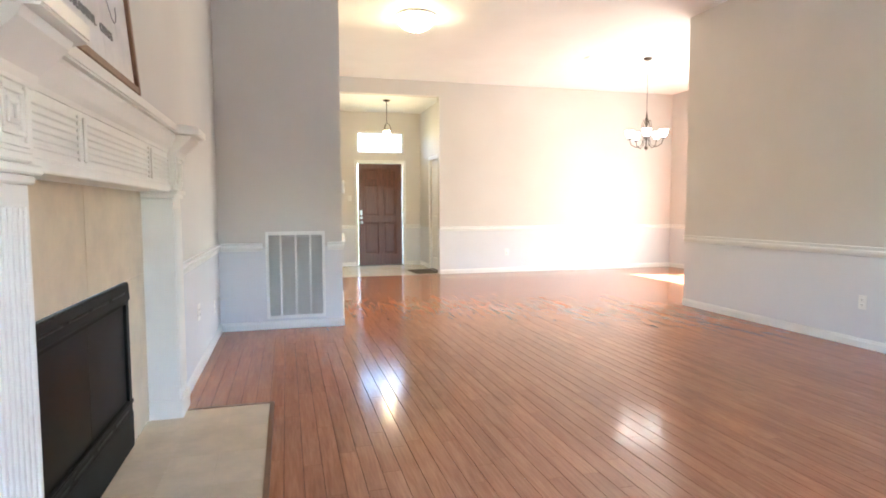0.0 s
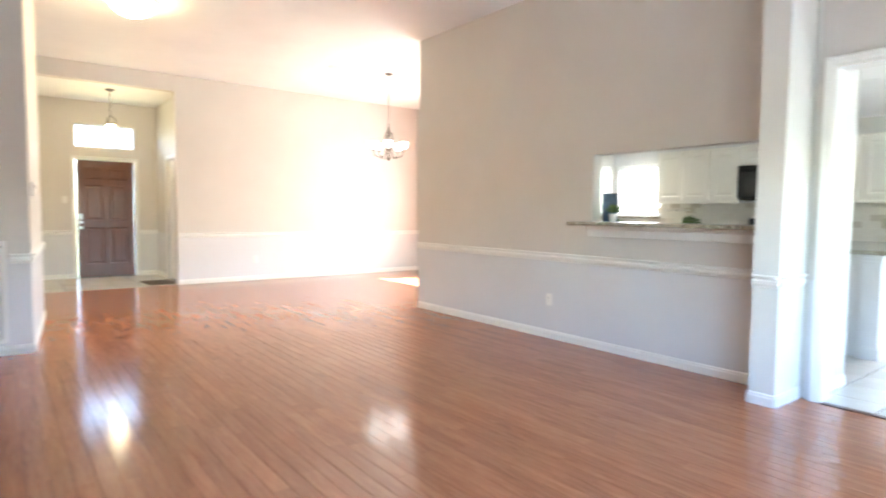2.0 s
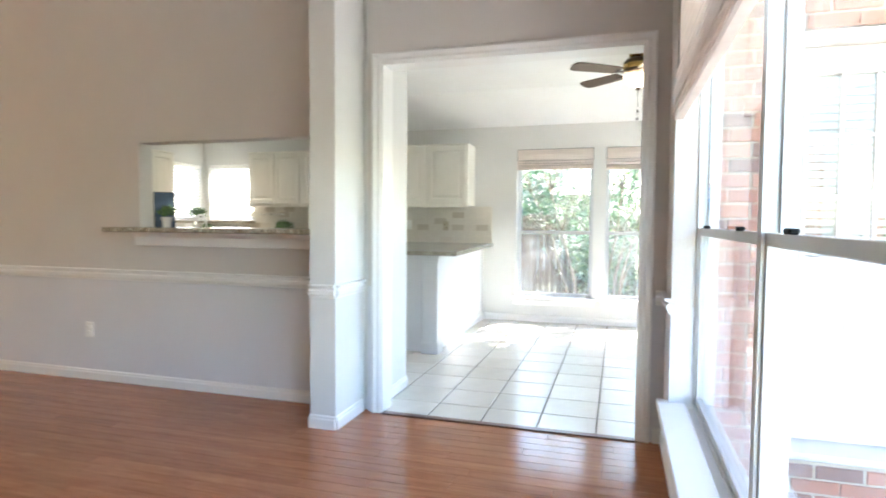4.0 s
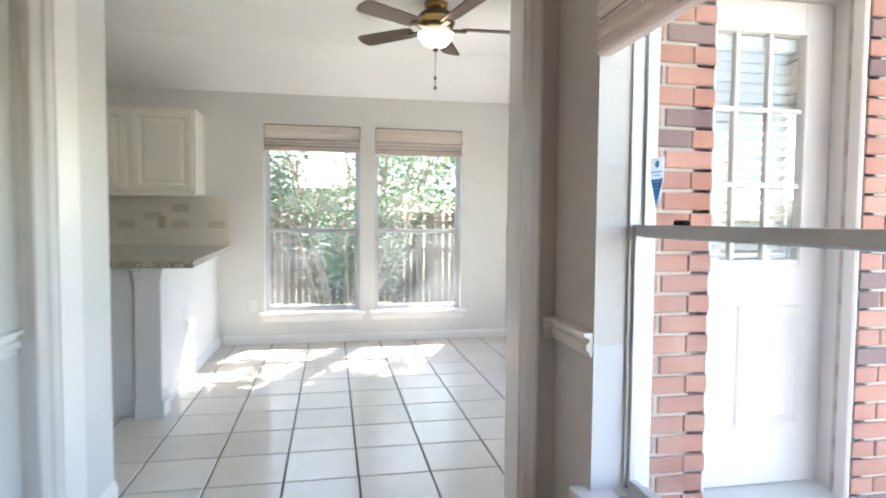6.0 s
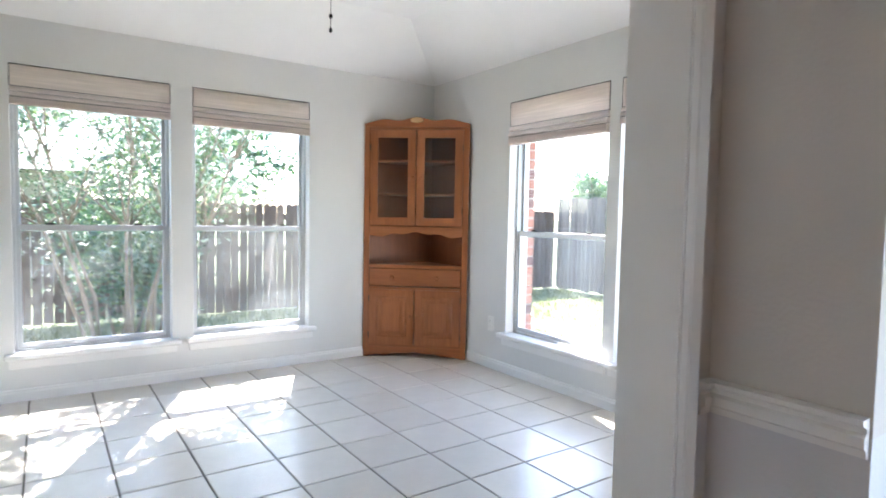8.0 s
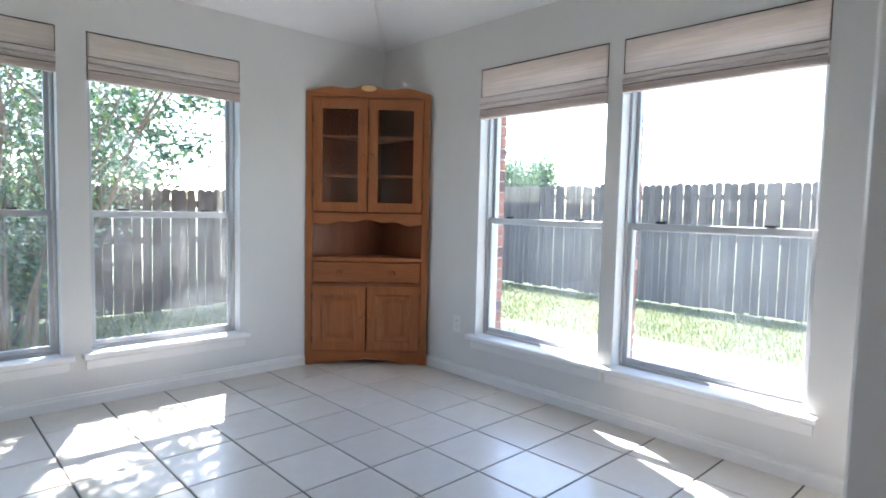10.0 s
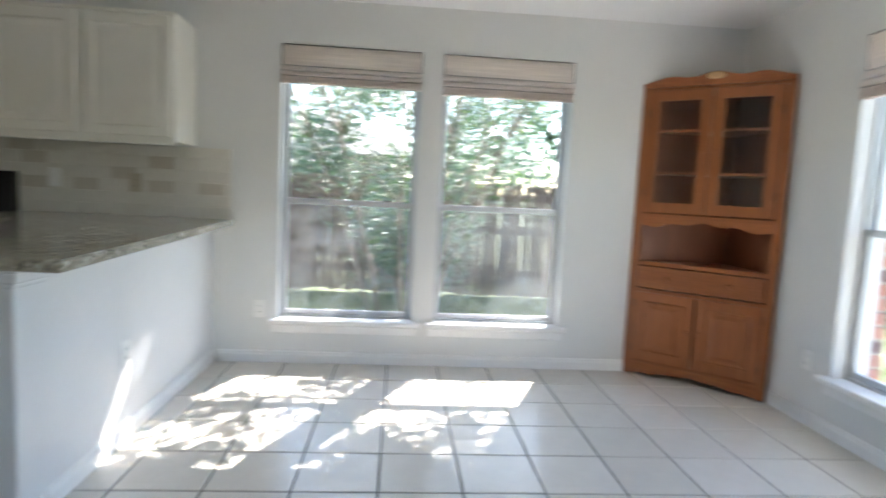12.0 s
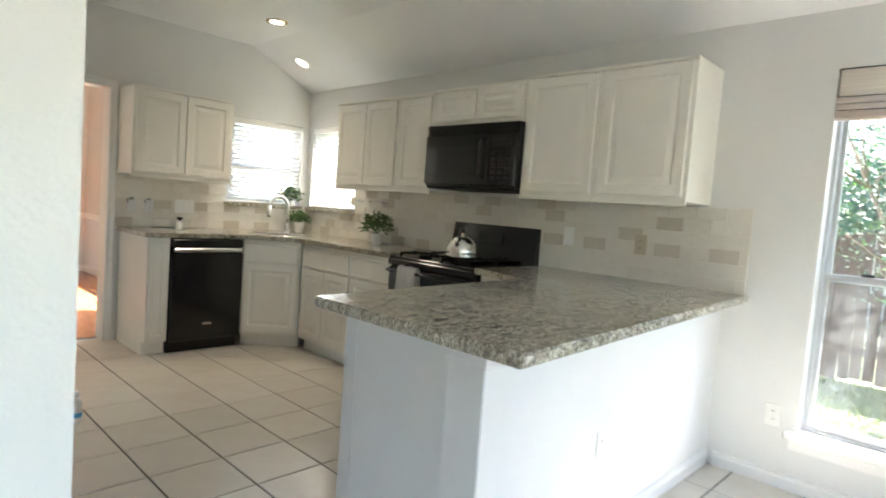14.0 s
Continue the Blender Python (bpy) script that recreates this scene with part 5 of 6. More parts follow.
for s in (-1, 1):
    x0, x1 = (s * 0.004, s * (CW - 0.048)) if s > 0 else (s * (CW - 0.048), s * 0.004)
    d = part("glazed_door", wall_mesh("x", x0, x1, -0.020, -0.002, 1.075, 1.84, [(x0 + 0.06, x1 - 0.06, 1.14, 1.775)]), PINE, cc)
    p = part("pane", box(x0 + 0.058, x1 - 0.058, -0.012, -0.009, 1.138, 1.777), CAB_GLASS, d)
    p.visible_shadow = False
    knob(s * 0.032, -0.020, 1.46, d, PINE)
    for z in (1.20, 1.70):
        part("hinge", box(s * (CW - 0.052), s * (CW - 0.044), -0.024, -0.018, z - 0.025, z + 0.025), BRONZE, d)
    d = part("panel_door", panelled((x0, [(x0 + 0.055, x1 - 0.055)], x1), (0.105, [(0.165, 0.50)], 0.555), 0.018), PINE, cc)
    d.location = (0, -0.020, 0)
    knob(s * 0.028, 0, 0.34, d, PINE)
    for z in (0.18, 0.48):
        part("hinge", box(s * (CW - 0.052), s * (CW - 0.044), -0.005, 0.0, z - 0.025, z + 0.025), BRONZE, d)
dr = part("drawer", box(-CW + 0.05, CW - 0.05, -0.020, -0.002, 0.585, 0.725, 0.004), PINE_X, cc)
for x in (-0.17, 0.17):
    knob(x, -0.020, 0.655, dr, PINE, 0.017)

# ---- kitchen ----
RAISED = [(0, 0.018), (0, 0.0), (0.05, 0.0), (0.058, 0.007), (0.070, 0.007), (0.095, 0.001)]


def cab_door(name, x0, x1, z0, z1, y, parent, mat=None, flat=False):
    g = 0.004
    ins = min(x1 - x0, z1 - z0)
    k = min(1.0, ins / 0.26)
    rings = [(0, 0.018), (0, 0.002), (0.002, 0.0)] + ([(0.02 * k, 0.0), (0.026 * k, 0.003)] if flat else [(r * k, d) for r, d in RAISED[2:]])
    return part(name, ring_panel(x0 + g, x1 - g, z0 + g, z1 - g, y - 0.018, rings), mat or CABINET, parent)


def upper_cabinet(m, w, z0, z1, depth, n, label):
    c = empty("wall_cabinet", m, label, "cabinet", "upper cabinets")
    part("body", box(0, w, 0.0, depth, z0, z1, 0.002), CABINET, c)
    for i in range(n):
        cab_door("door", 0.02 + i * (w - 0.04) / n, 0.02 + (i + 1) * (w - 0.04) / n, z0 + 0.02, z1 - 0.025, 0.0, c)
    part("cornice", moulding([(0, -0.018), (0.008, -0.016), (0.012, 0.0), (0, 0.002)], (0, 0, z1), (w, 0, z1), (0, -1, 0)), CABINET, c)
    part("bottom_rail", box(0.0, w, -0.004, 0.016, z0 - 0.022, z0, 0.002), CABINET, c)
    return c


UD = 0.335
upper_cabinet(Z90(7.685, 4.53, 0, -90), 0.775, 1.375, 2.065, UD, 2, "white raised-panel double wall cabinet")
upper_cabinet(Z90(7.685, 3.755, 0, -90), 0.37, 1.375, 2.065, UD, 1, "narrow white raised-panel wall cabinet")
upper_cabinet(Z90(7.685, 3.383, 0, -90), 0.79, 1.83, 2.075, UD, 2, "short white wall cabinet over the microwave")
upper_cabinet(Z90(7.685, 2.59, 0, -90), 0.505, 1.375, 2.09, UD, 1, "tall white raised-panel wall cabinet")
upper_cabinet(Z90(7.685, 2.083, 0, -90), 0.513, 1.375, 2.09, UD, 1, "tall white raised-panel wall cabinet at the end")
upper_cabinet(Z90(6.285, 5.165, 0, 0), 0.78, 1.345, 2.01, UD, 2, "white raised-panel double wall cabinet beside the window")


def base_cabinet(m, w, depth, cols, label, drawer=True, z1=0.885):
    c = empty("base_cabinet", m, label, "cabinet", "base cabinets")
    part("body", box(0, w, 0.0, depth, 0.10, z1, 0.002), CABINET, c)
    part("toe_kick", box(0.0, w, 0.06, depth, 0.0, 0.10), CABINET, c)
    x = 0.015
    for cw in cols:
        if drawer:
            cab_door("drawer_front", x, x + cw, 0.70, z1 - 0.03, 0.0, c, flat=True)
            cab_door("door", x, x + cw, 0.125, 0.69, 0.0, c)
        else:
            cab_door("door", x, x + cw, 0.125, z1 - 0.03, 0.0, c)
        x += cw
    return c


NF, EF = 4.87, 7.41
base_cabinet(Z90(6.32, NF, 0, 0), 0.16, 0.625, [0.13], "narrow white base cabinet at the end of the run", drawer=False)
base_cabinet(Z90(7.055, NF, 0, 0) @ pose(0, 0, 0, 0, 0, -42), 0.475, 0.30, [0.445], "white diagonal sink cabinet in the corner")
base_cabinet(Z90(EF, 4.53, 0, -90), 0.66, 0.60, [0.315, 0.315], "white double base cabinet with drawers")
base_cabinet(Z90(EF, 3.87, 0, -90), 0.465, 0.60, [0.435], "white base cabinet beside the range")
base_cabinet(Z90(EF, 2.615, 0, -90), 0.60, 0.60, [0.57], "white base cabinet behind the peninsula")
# dishwasher
dw = empty("dishwasher", pose(6.485, NF - 0.02, 0), "black dishwasher with a steel bar handle", "dishwasher")
part("body", box(0, 0.565, 0.03, 0.60, 0.09, 0.878), BLACK, dw)
part("door", box(0.004, 0.561, -0.012, 0.03, 0.095, 0.775, 0.006), BLACK, dw)
part("control_strip", box(0.004, 0.561, -0.012, 0.03, 0.815, 0.876, 0.005), BLACK, dw)
part("handle", box(0.012, 0.553, -0.030, -0.002, 0.778, 0.812, 0.008), STEEL, dw, "brushed steel bar handle")
part("badge", box(0.25, 0.32, -0.0135, -0.0118, 0.21, 0.228), STEEL, dw, "small steel badge")
part("toe_panel", box(0.004, 0.561, 0.05, 0.08, 0.0, 0.09), BLACK, dw)
# worktops
wt = empty("worktop", pose(0, 0, 0), "speckled grey-brown granite worktop round the sink corner", "worktop")
part("slab", slab([(6.295, 5.495), (6.295, 4.84), (7.05, 4.84), (7.38, 4.53), (7.38, 3.405), (8.015, 3.405), (8.015, 5.495)], 0.887, 0.922, 0.006), GRANITE, wt)
# sink: an undermounted oval bowl seen as a dark rim; its hollow's shade is a dark disc
sk = empty("sink", pose(7.44, 4.93, 0.9235, 0, 0, -42), "steel sink bowl set in the granite", "sink")
part("bowl", lathe([(0.12, 0.0), (0.26, 0.001), (0.275, 0.004), (0.285, 0.003), (0.29, 0.0)], 36, Matrix.Diagonal((1, 0.62, 1, 1))), STEEL, sk)
part("basin_shade", lathe([(0.0, 0.0025), (0.2, 0.003), (0.262, 0.0035)], 36, Matrix.Diagonal((1, 0.62, 1, 1)), cap=False), BRONZE, sk, "flat dark disc for the shade in the bowl's hollow")
fc = empty("faucet", pose(7.62, 5.15, 0.922, 0, 0, -8), "brushed nickel gooseneck faucet with pull-down spray", "faucet")
part("base", lathe([(0.03, 0), (0.03, 0.008), (0.02, 0.02), (0.018, 0.07), (0.014, 0.08)], 18), NICKEL, fc)
arc = [(0, 0, 0.06), (0, 0, 0.22)] + [(-0.085 + 0.085 * math.cos(a), 0, 0.24 + 0.085 * math.sin(a)) for a in [i * math.pi / 10 for i in range(11)]]
part("spout", tube(arc, 0.0135, 10), NICKEL, fc)
part("spray_head", tube([(-0.17, 0, 0.245), (-0.178, 0, 0.17), (-0.18, 0, 0.14)], 0.014, 10, 0.019), NICKEL, fc)
part("lever", tube([(0.0, 0.015, 0.07), (0.02, 0.06, 0.10), (0.025, 0.085, 0.13)], 0.006, 8), NICKEL, fc)
sp = empty("soap_dispenser", pose(6.68, 5.22, 0.922), "clear soap bottle with a dark pump on the worktop", "soap bottle")
part("bottle", lathe([(0.022, 0), (0.024, 0.01), (0.024, 0.06), (0.010, 0.075)], 16), POT, sp)
part("pump", lathe([(0.010, 0.075), (0.010, 0.085), (0.024, 0.088), (0.024, 0.098), (0.012, 0.104)], 16), IRON, sp)

# range
rg = empty("range", Z90(7.36, 3.39, 0, -90), "black gas range with a tall back panel", "range")
RW = 0.76
part("body", box(0, RW, 0.02, 0.65, 0.03, 0.90, 0.004), BLACK, rg)
part("oven_door", box(0.01, RW - 0.01, -0.012, 0.02, 0.22, 0.845, 0.008), BLACK_GLASS, rg)
part("oven_handle", tube([(0.05, -0.012, 0.825), (0.05, -0.06, 0.825), (RW - 0.05, -0.06, 0.825), (RW - 0.05, -0.012, 0.825)], 0.011, 8), BLACK, rg)
part("drawer", box(0.01, RW - 0.01, -0.008, 0.02, 0.05, 0.205, 0.006), BLACK, rg)
part("front_lip", box(0, RW, -0.014, 0.03, 0.855, 0.898, 0.006), BLACK, rg)
part("cooktop", box(0, RW, 0.0, 0.60, 0.898, 0.915, 0.004), BLACK, rg)
bk = part("back_panel", prism([(0.585, 0.90), (0.655, 0.90), (0.655, 1.165), (0.63, 1.165)], 0, RW), BLACK_GLASS, rg)
bk.data.transform(Matrix(((0, 1, 0, 0), (1, 0, 0, 0), (0, 0, 1, 0), (0, 0, 0, 1))))
bk.data.flip_normals()
part("display", box(0.27, 0.49, 0.594, 0.604, 1.03, 1.10, 0.002), SMOKE, rg)
for x in (0.19, 0.57):
    for y in (0.15, 0.43):
        bu = part("burner", lathe([(0.045, 0.915), (0.045, 0.925), (0.03, 0.932)], 18, pose(x, y, 0)), IRON, rg)
        bm = bmesh.new()
        for dx, dy in ((0.12, 0.006), (0.006, 0.12)):
            add_box(bm, x - dx, x + dx, y - dy, y + dy, 0.938, 0.950)
        for sx in (-0.115, 0.115):
            for sy in (-0.115, 0.115):
                add_box(bm, x + sx - 0.006, x + sx + 0.006, y - abs(sy), y + abs(sy), 0.930, 0.944)
                add_box(bm, x + sx - 0.006, x + sx + 0.006, y + sy - 0.006, y + sy + 0.006, 0.914, 0.932)
        part("grate", bm, IRON, bu)
# towel over the oven handle
tw = empty("dish_towel", Z90(7.36, 3.39, 0, -90) @ pose(0.26, -0.06, 0.85), "folded white dish towel hung over the oven handle", "towel")
bm = bmesh.new()
n, rows = 14, []
for k, (y, z) in enumerate([(0.028, -0.22), (0.026, -0.12), (0.022, -0.02), (0.012, 0.012), (0.0, 0.018), (-0.014, 0.012), (-0.022, -0.02), (-0.028, -0.14), (-0.032, -0.26), (-0.033, -0.36)]):
    rows.append([bm.verts.new((-0.085 + 0.17 * i / n + (0.006 if k < 3 else 0), y + (0.004 * math.sin(i * 1.3) if z < -0.05 else 0), z + 0.003 * math.sin(i * 0.9))) for i in range(n + 1)])
for a, b in zip(rows, rows[1:]):
    for i in range(n):
        bm.faces.new((a[i], a[i + 1], b[i + 1], b[i])).smooth = True
bmesh.ops.solidify(bm, geom=bm.faces[:], thickness=0.004)
part("cloth", bm, TOWEL, tw)
kt = empty("kettle", pose(7.52, 2.88, 0.951, 0, 0, 200) @ Matrix.Scale(0.92, 4), "polished steel whistling kettle on the range", "kettle")
part("body", lathe([(0.10, 0), (0.112, 0.006), (0.114, 0.02), (0.109, 0.024), (0.112, 0.03), (0.108, 0.065), (0.093, 0.10), (0.066, 0.128), (0.04, 0.14), (0.03, 0.142)], 28), STEEL, kt)
part("lid", lathe([(0.038, 0.139), (0.036, 0.146), (0.012, 0.151), (0.012, 0.158), (0.016, 0.163), (0.008, 0.17)], 20), STEEL, kt)
part("spout", tube([(0.085, 0, 0.08), (0.112, 0, 0.115), (0.128, 0, 0.14)], 0.018, 10, 0.011), STEEL, kt)
part("handle", tube([(0.072 * math.cos(a), 0, 0.12 + 0.085 * math.sin(a)) for a in [math.pi * i / 10 for i in range(11)]], 0.010, 8), BLACK, kt, "black arched handle")

# microwave
mw = empty("microwave", Z90(7.635, 3.38, 1.39, -90), "black over-the-range microwave under the cabinets", "microwave")
part("body", box(0, 0.79, 0.0, 0.385, 0.012, 0.43, 0.004), BLACK, mw)
part("door", box(0.005, 0.565, -0.025, 0.0, 0.03, 0.355, 0.006), BLACK_GLASS, mw)
part("door_window", box(0.09, 0.47, -0.0275, -0.024, 0.085, 0.275, 0.003), SMOKE, mw, "smoked viewing window")
part("handle", tube([(0.535, -0.025, 0.075), (0.535, -0.06, 0.10), (0.535, -0.06, 0.30), (0.535, -0.025, 0.325)], 0.012, 8), BLACK, mw)
kp = part("keypad", box(0.57, 0.785, -0.022, 0.0, 0.03, 0.355, 0.005), BLACK_GLASS, mw)
for r in range(5):
    for c in range(3):
        part("key", box(0.60 + c * 0.055, 0.64 + c * 0.055, -0.0238, -0.0215, 0.06 + r * 0.04, 0.088 + r * 0.04, 0.001), BLACK, kp)
part("display", box(0.60, 0.755, -0.0238, -0.0215, 0.28, 0.33, 0.001), SMOKE, kp)
for i in range(7):
    part("vent_slat", box(0.01, 0.78, -0.020, 0.0, 0.362 + i * 0.0092, 0.367 + i * 0.0092, 0.001), BLACK, mw)
part("underside", box(0.02, 0.77, 0.0, 0.37, 0.0, 0.012), IRON, mw)

# peninsula
pn = empty("peninsula", pose(0, 0, 0), "white panelled kitchen peninsula with a corner post", "peninsula")
part("dining_side", box(6.15, 8.02, 1.458, 1.56, 0.0, 0.886, 0.003), PANEL, pn)
part("end_panel", box(6.075, 6.17, 1.56, 2.055, 0.0, 0.886, 0.003), PANEL, pn)
part("end_panel", box(6.075, 6.17, 2.055, 2.125, 0.10, 0.886, 0.003), PANEL, pn)
part("carcass", box(6.17, 7.36, 1.56, 2.12, 0.10, 0.886), CABINET, pn)
part("toe_kick", box(6.17, 7.36, 1.56, 2.05, 0.0, 0.10), CABINET, pn)
po = part("post", box(6.02, 6.17, 1.412, 1.555, 0.0, 0.886, 0.004), PANEL, pn)
for nm, steps in (("post_capital", ((0.815, 0.83, 0.006), (0.83, 0.862, 0.012), (0.862, 0.886, 0.02))), ("post_plinth", ((0.0, 0.095, 0.012), (0.095, 0.108, 0.006)))):
    bm = bmesh.new()
    for z0, z1, d in steps:
        add_box(bm, 6.02 - d, 6.17, 1.412 - d, 1.555 + d * 0.5, z0, z1, 0.003)
    part(nm, bm, PANEL, po)
part("base_moulding", moulding(BASE_P, (6.17, 1.458, 0), (8.006, 1.458, 0), (0, -1, 0)), TRIM, pn)
part("under_moulding", moulding([(0, 0.845), (0.008, 0.848), (0.02, 0.886), (0, 0.886)], (6.17, 1.458, 0), (8.018, 1.458, 0), (0, -1, 0)), TRIM, pn)
pw = empty("worktop", pose(0, 0, 0), "speckled granite peninsula worktop with an overhang", "worktop")
part("slab", slab([(5.895, 1.205), (8.015, 1.33), (8.015, 2.612), (7.34, 2.612), (7.24, 2.20), (5.905, 2.09)], 0.887, 0.924, 0.006), GRANITE, pw)

# wall plates and rail on the splashback
wall_plate(Z90(6.40, 5.488, 1.10, 0), "switch", "brushed steel switch plate on the splashback", NICKEL)
wall_plate(Z90(6.53, 5.488, 1.10, 0), "outlet", "brushed steel outlet plate on the splashback", NICKEL)
wall_plate(Z90(6.82, 5.488, 1.105, 0), "switch", "white double switch plate on the splashback", None, 0.165)
wall_plate(Z90(8.008, 2.41, 1.14, -90), "switch", "white switch plate on the splashback")
wall_plate(Z90(8.008, 1.93, 1.13, -90), "outlet", "ivory outlet plate on the splashback", IVORY)
tb = empty("towel_bar", Z90(7.95, 4.56, 1.265, -90), "thin steel paper-towel bar under the cabinets", "towel bar")
part("bar", tube([(0, 0, 0), (0.34, 0, 0)], 0.005, 8), NICKEL, tb)
for x in (0.0, 0.34):
    part("bracket", box(x - 0.008, x + 0.008, -0.006, 0.06, -0.01, 0.01, 0.003), NICKEL, tb)


# potted plants
def potted_plant(m, pot_r, pot_h, spread, height, n, label, seed):
    rnd = random.Random(seed)
    p = empty("potted_plant", m, label, "plant", "kitchen plants")
    part("pot", lathe([(pot_r * 0.7, 0), (pot_r * 0.85, pot_h * 0.5), (pot_r, pot_h * 0.95), (pot_r * 1.04, pot_h), (pot_r * 0.94, pot_h), (pot_r * 0.9, pot_h * 0.9)], 20, cap=False), POT, p, "white ceramic pot")
    part("soil", lathe([(0.001, pot_h * 0.88), (pot_r * 0.9, pot_h * 0.9)], 14, cap=False), SOIL, p)
    bm, st = bmesh.new(), bmesh.new()
    for i in range(n):
        a, r, hh = rnd.uniform(0, 6.283), spread * rnd.random() ** 0.6, height * rnd.uniform(0.35, 1.0)
        tip = Vector((r * math.cos(a), r * math.sin(a), pot_h + hh - 0.6 * r * rnd.random()))
        if i % 4 == 0:
            join(st, tube([(0, 0, pot_h * 0.85), (tip.x * 0.4, tip.y * 0.4, (pot_h + tip.z) / 2), tuple(tip)], 0.0016, 4))
        for k in range(3):
            d = Vector((rnd.uniform(-1, 1), rnd.uniform(-1, 1), rnd.uniform(-0.3, 0.8))).normalized()
            s = d.orthogonal().normalized()
            L, W = rnd.uniform(0.025, 0.045), rnd.uniform(0.007, 0.011)
            up = d.cross(s) * 0.006
            c = [bm.verts.new(tip + q) for q in (Vector((0, 0, 0)), d * L * 0.45 + s * W + up, d * L, d * L * 0.45 - s * W + up)]
            bm.faces.new(c)
    part("stems", st, HERB, p)
    part("foliage", bm, HERB, p, "small dark green leaves")
    return p


potted_plant(pose(7.80, 4.08, 0.922), 0.055, 0.09, 0.13, 0.17, 130, "bushy green plant in a white pot on the worktop", 3)
potted_plant(pose(7.83, 5.462, 1.17), 0.045, 0.05, 0.11, 0.13, 110, "trailing green plant in a white pot on the sill", 5)
potted_plant(pose(7.84, 5.30, 0.922), 0.055, 0.10, 0.10, 0.10, 90, "small green plant in a white pot beside the faucet", 7)
potted_plant(pose(4.50, 2.945, 1.132), 0.036, 0.07, 0.05, 0.07, 45, "small dark plant in a white pot on the ledge", 9)
ar = empty("canvas_art", Z90(4.585, 3.045, 1.133, -42) @ pose(0, 0, 0, -8, 0, 0), "dark blue framed picture leaning on the ledge", "picture")
part("panel", box(-0.06, 0.07, -0.008, 0.008, 0.0, 0.25, 0.002), SCREEN_BLUE, ar)
part("edge", box(-0.064, 0.074, 0.004, 0.012, -0.0, 0.255, 0.002), IRON, ar)

# small bottle standing on the kitchen tiles
bt = empty("bottle", pose(5.628, 3.80, 0), "small white bottle with a blue band on the kitchen tiles", "bottle")
part("body", lathe([(0.030, 0), (0.033, 0.006), (0.033, 0.105), (0.026, 0.125), (0.014, 0.135)], 18), PLASTIC, bt)
part("band", lathe([(0.0338, 0.03), (0.0338, 0.055)], 18, cap=False), BLUE, bt, "blue printed band")
part("cap", lathe([(0.016, 0.135), (0.016, 0.16), (0.012, 0.165)], 14), PLASTIC, bt)

# recessed ceiling lights
for x, y, z, tilt, lab, mat in ((7.13, 4.65, KZ, 0, "recessed ceiling light with a gold reflector, lit", BRASS), (7.66, 5.12, 2.47, 25, "recessed white ceiling light on the slope, lit", PLASTIC)):
    cl = empty("recessed_light", pose(x, y, z, 0, tilt, 0), lab, "ceiling light", "recessed lights")
    part("trim_ring", lathe([(0.055, -0.004), (0.075, -0.008), (0.085, 0.0)], 28, cap=False), mat, cl)
    part("bulb", lathe([(0.0, -0.006), (0.04, -0.005), (0.056, -0.003)], 24, cap=False), GLOW_WHITE, cl, "lit bulb face")

# ---- outdoors ----
GZ = -0.30
structure(mesh_ob("ground", box(-300, 300, -300, 300, GZ - 0.3, GZ), GRASS_SOIL), "lawn reaching to the horizon", "ground")
structure(mesh_ob("patio", slab([(-1.0, -0.60), (4.34, -0.60), (4.34, -2.22), (7.6, -2.22), (7.6, -5.0), (-1.0, -5.0)], GZ, GZ + 0.10, 0.01), CONCRETE), "pale concrete patio slab", "patio")
rnd = random.Random(11)
gv_, gf_ = [], []
for i in range(26000):
    if i < 15000:
        x, y = rnd.uniform(8.6, 12.3), rnd.uniform(-4.5, 4.5)
    else:
        x, y = rnd.uniform(4.5, 12.3), rnd.uniform(-7.9, -5.02)
    a, h, w = rnd.uniform(0, 6.283), rnd.uniform(0.03, 0.09), rnd.uniform(0.004, 0.008)
    c, s_ = math.cos(a), math.sin(a)
    k = len(gv_)
    gv_ += [(x - w * c, y - w * s_, GZ), (x + w * c, y + w * s_, GZ), (x + h * 0.5 * s_, y - h * 0.5 * c, GZ + h)]
    gf_.append((k, k + 1, k + 2))
me = bpy.data.meshes.new("grass")
me.from_pydata(gv_, [], gf_)
me.materials.append(GRASS)
tagged(new("grass", me), "short sunlit lawn grass", "grass", kind="stuff")


def fence_run(p, q, top, label, mat):
    """Dog-eared pickets on rails and posts from p to q."""
    p, q = Vector(p), Vector(q)
    d = (q - p)
    n = int(d.length / 0.114)
    ang = math.degrees(math.atan2(d.y, d.x))
    f = empty("fence", pose(p.x, p.y, GZ, 0, 0, ang), label, "fence", "garden fence")
    hgt = top - GZ
    pk = prism([(0, 0.03), (0.104, 0.03), (0.104, hgt - 0.03), (0.078, hgt), (0.026, hgt), (0, hgt - 0.03)], -0.009, 0.009)
    first = part("picket", pk, mat, f)
    rr = random.Random(n)
    for i in range(n):
        o = first if i == 0 else new("picket", first.data)
        o.parent = f
        o.location = (i * 0.114 + rr.uniform(-0.003, 0.003), rr.uniform(-0.004, 0.004), rr.uniform(-0.025, 0.02))
        o.rotation_euler = (0, rr.uniform(-0.008, 0.008), 0)
    for z in (0.3, hgt * 0.55, hgt - 0.25):
        part("rail", box(0, d.length, 0.012, 0.05, z, z + 0.09, 0.004), mat, f)
    for i in range(int(d.length / 2.4) + 1):
        part("post", box(i * 2.4, i * 2.4 + 0.09, 0.05, 0.14, -0.0, hgt - 0.05, 0.005), mat, f)
    return f


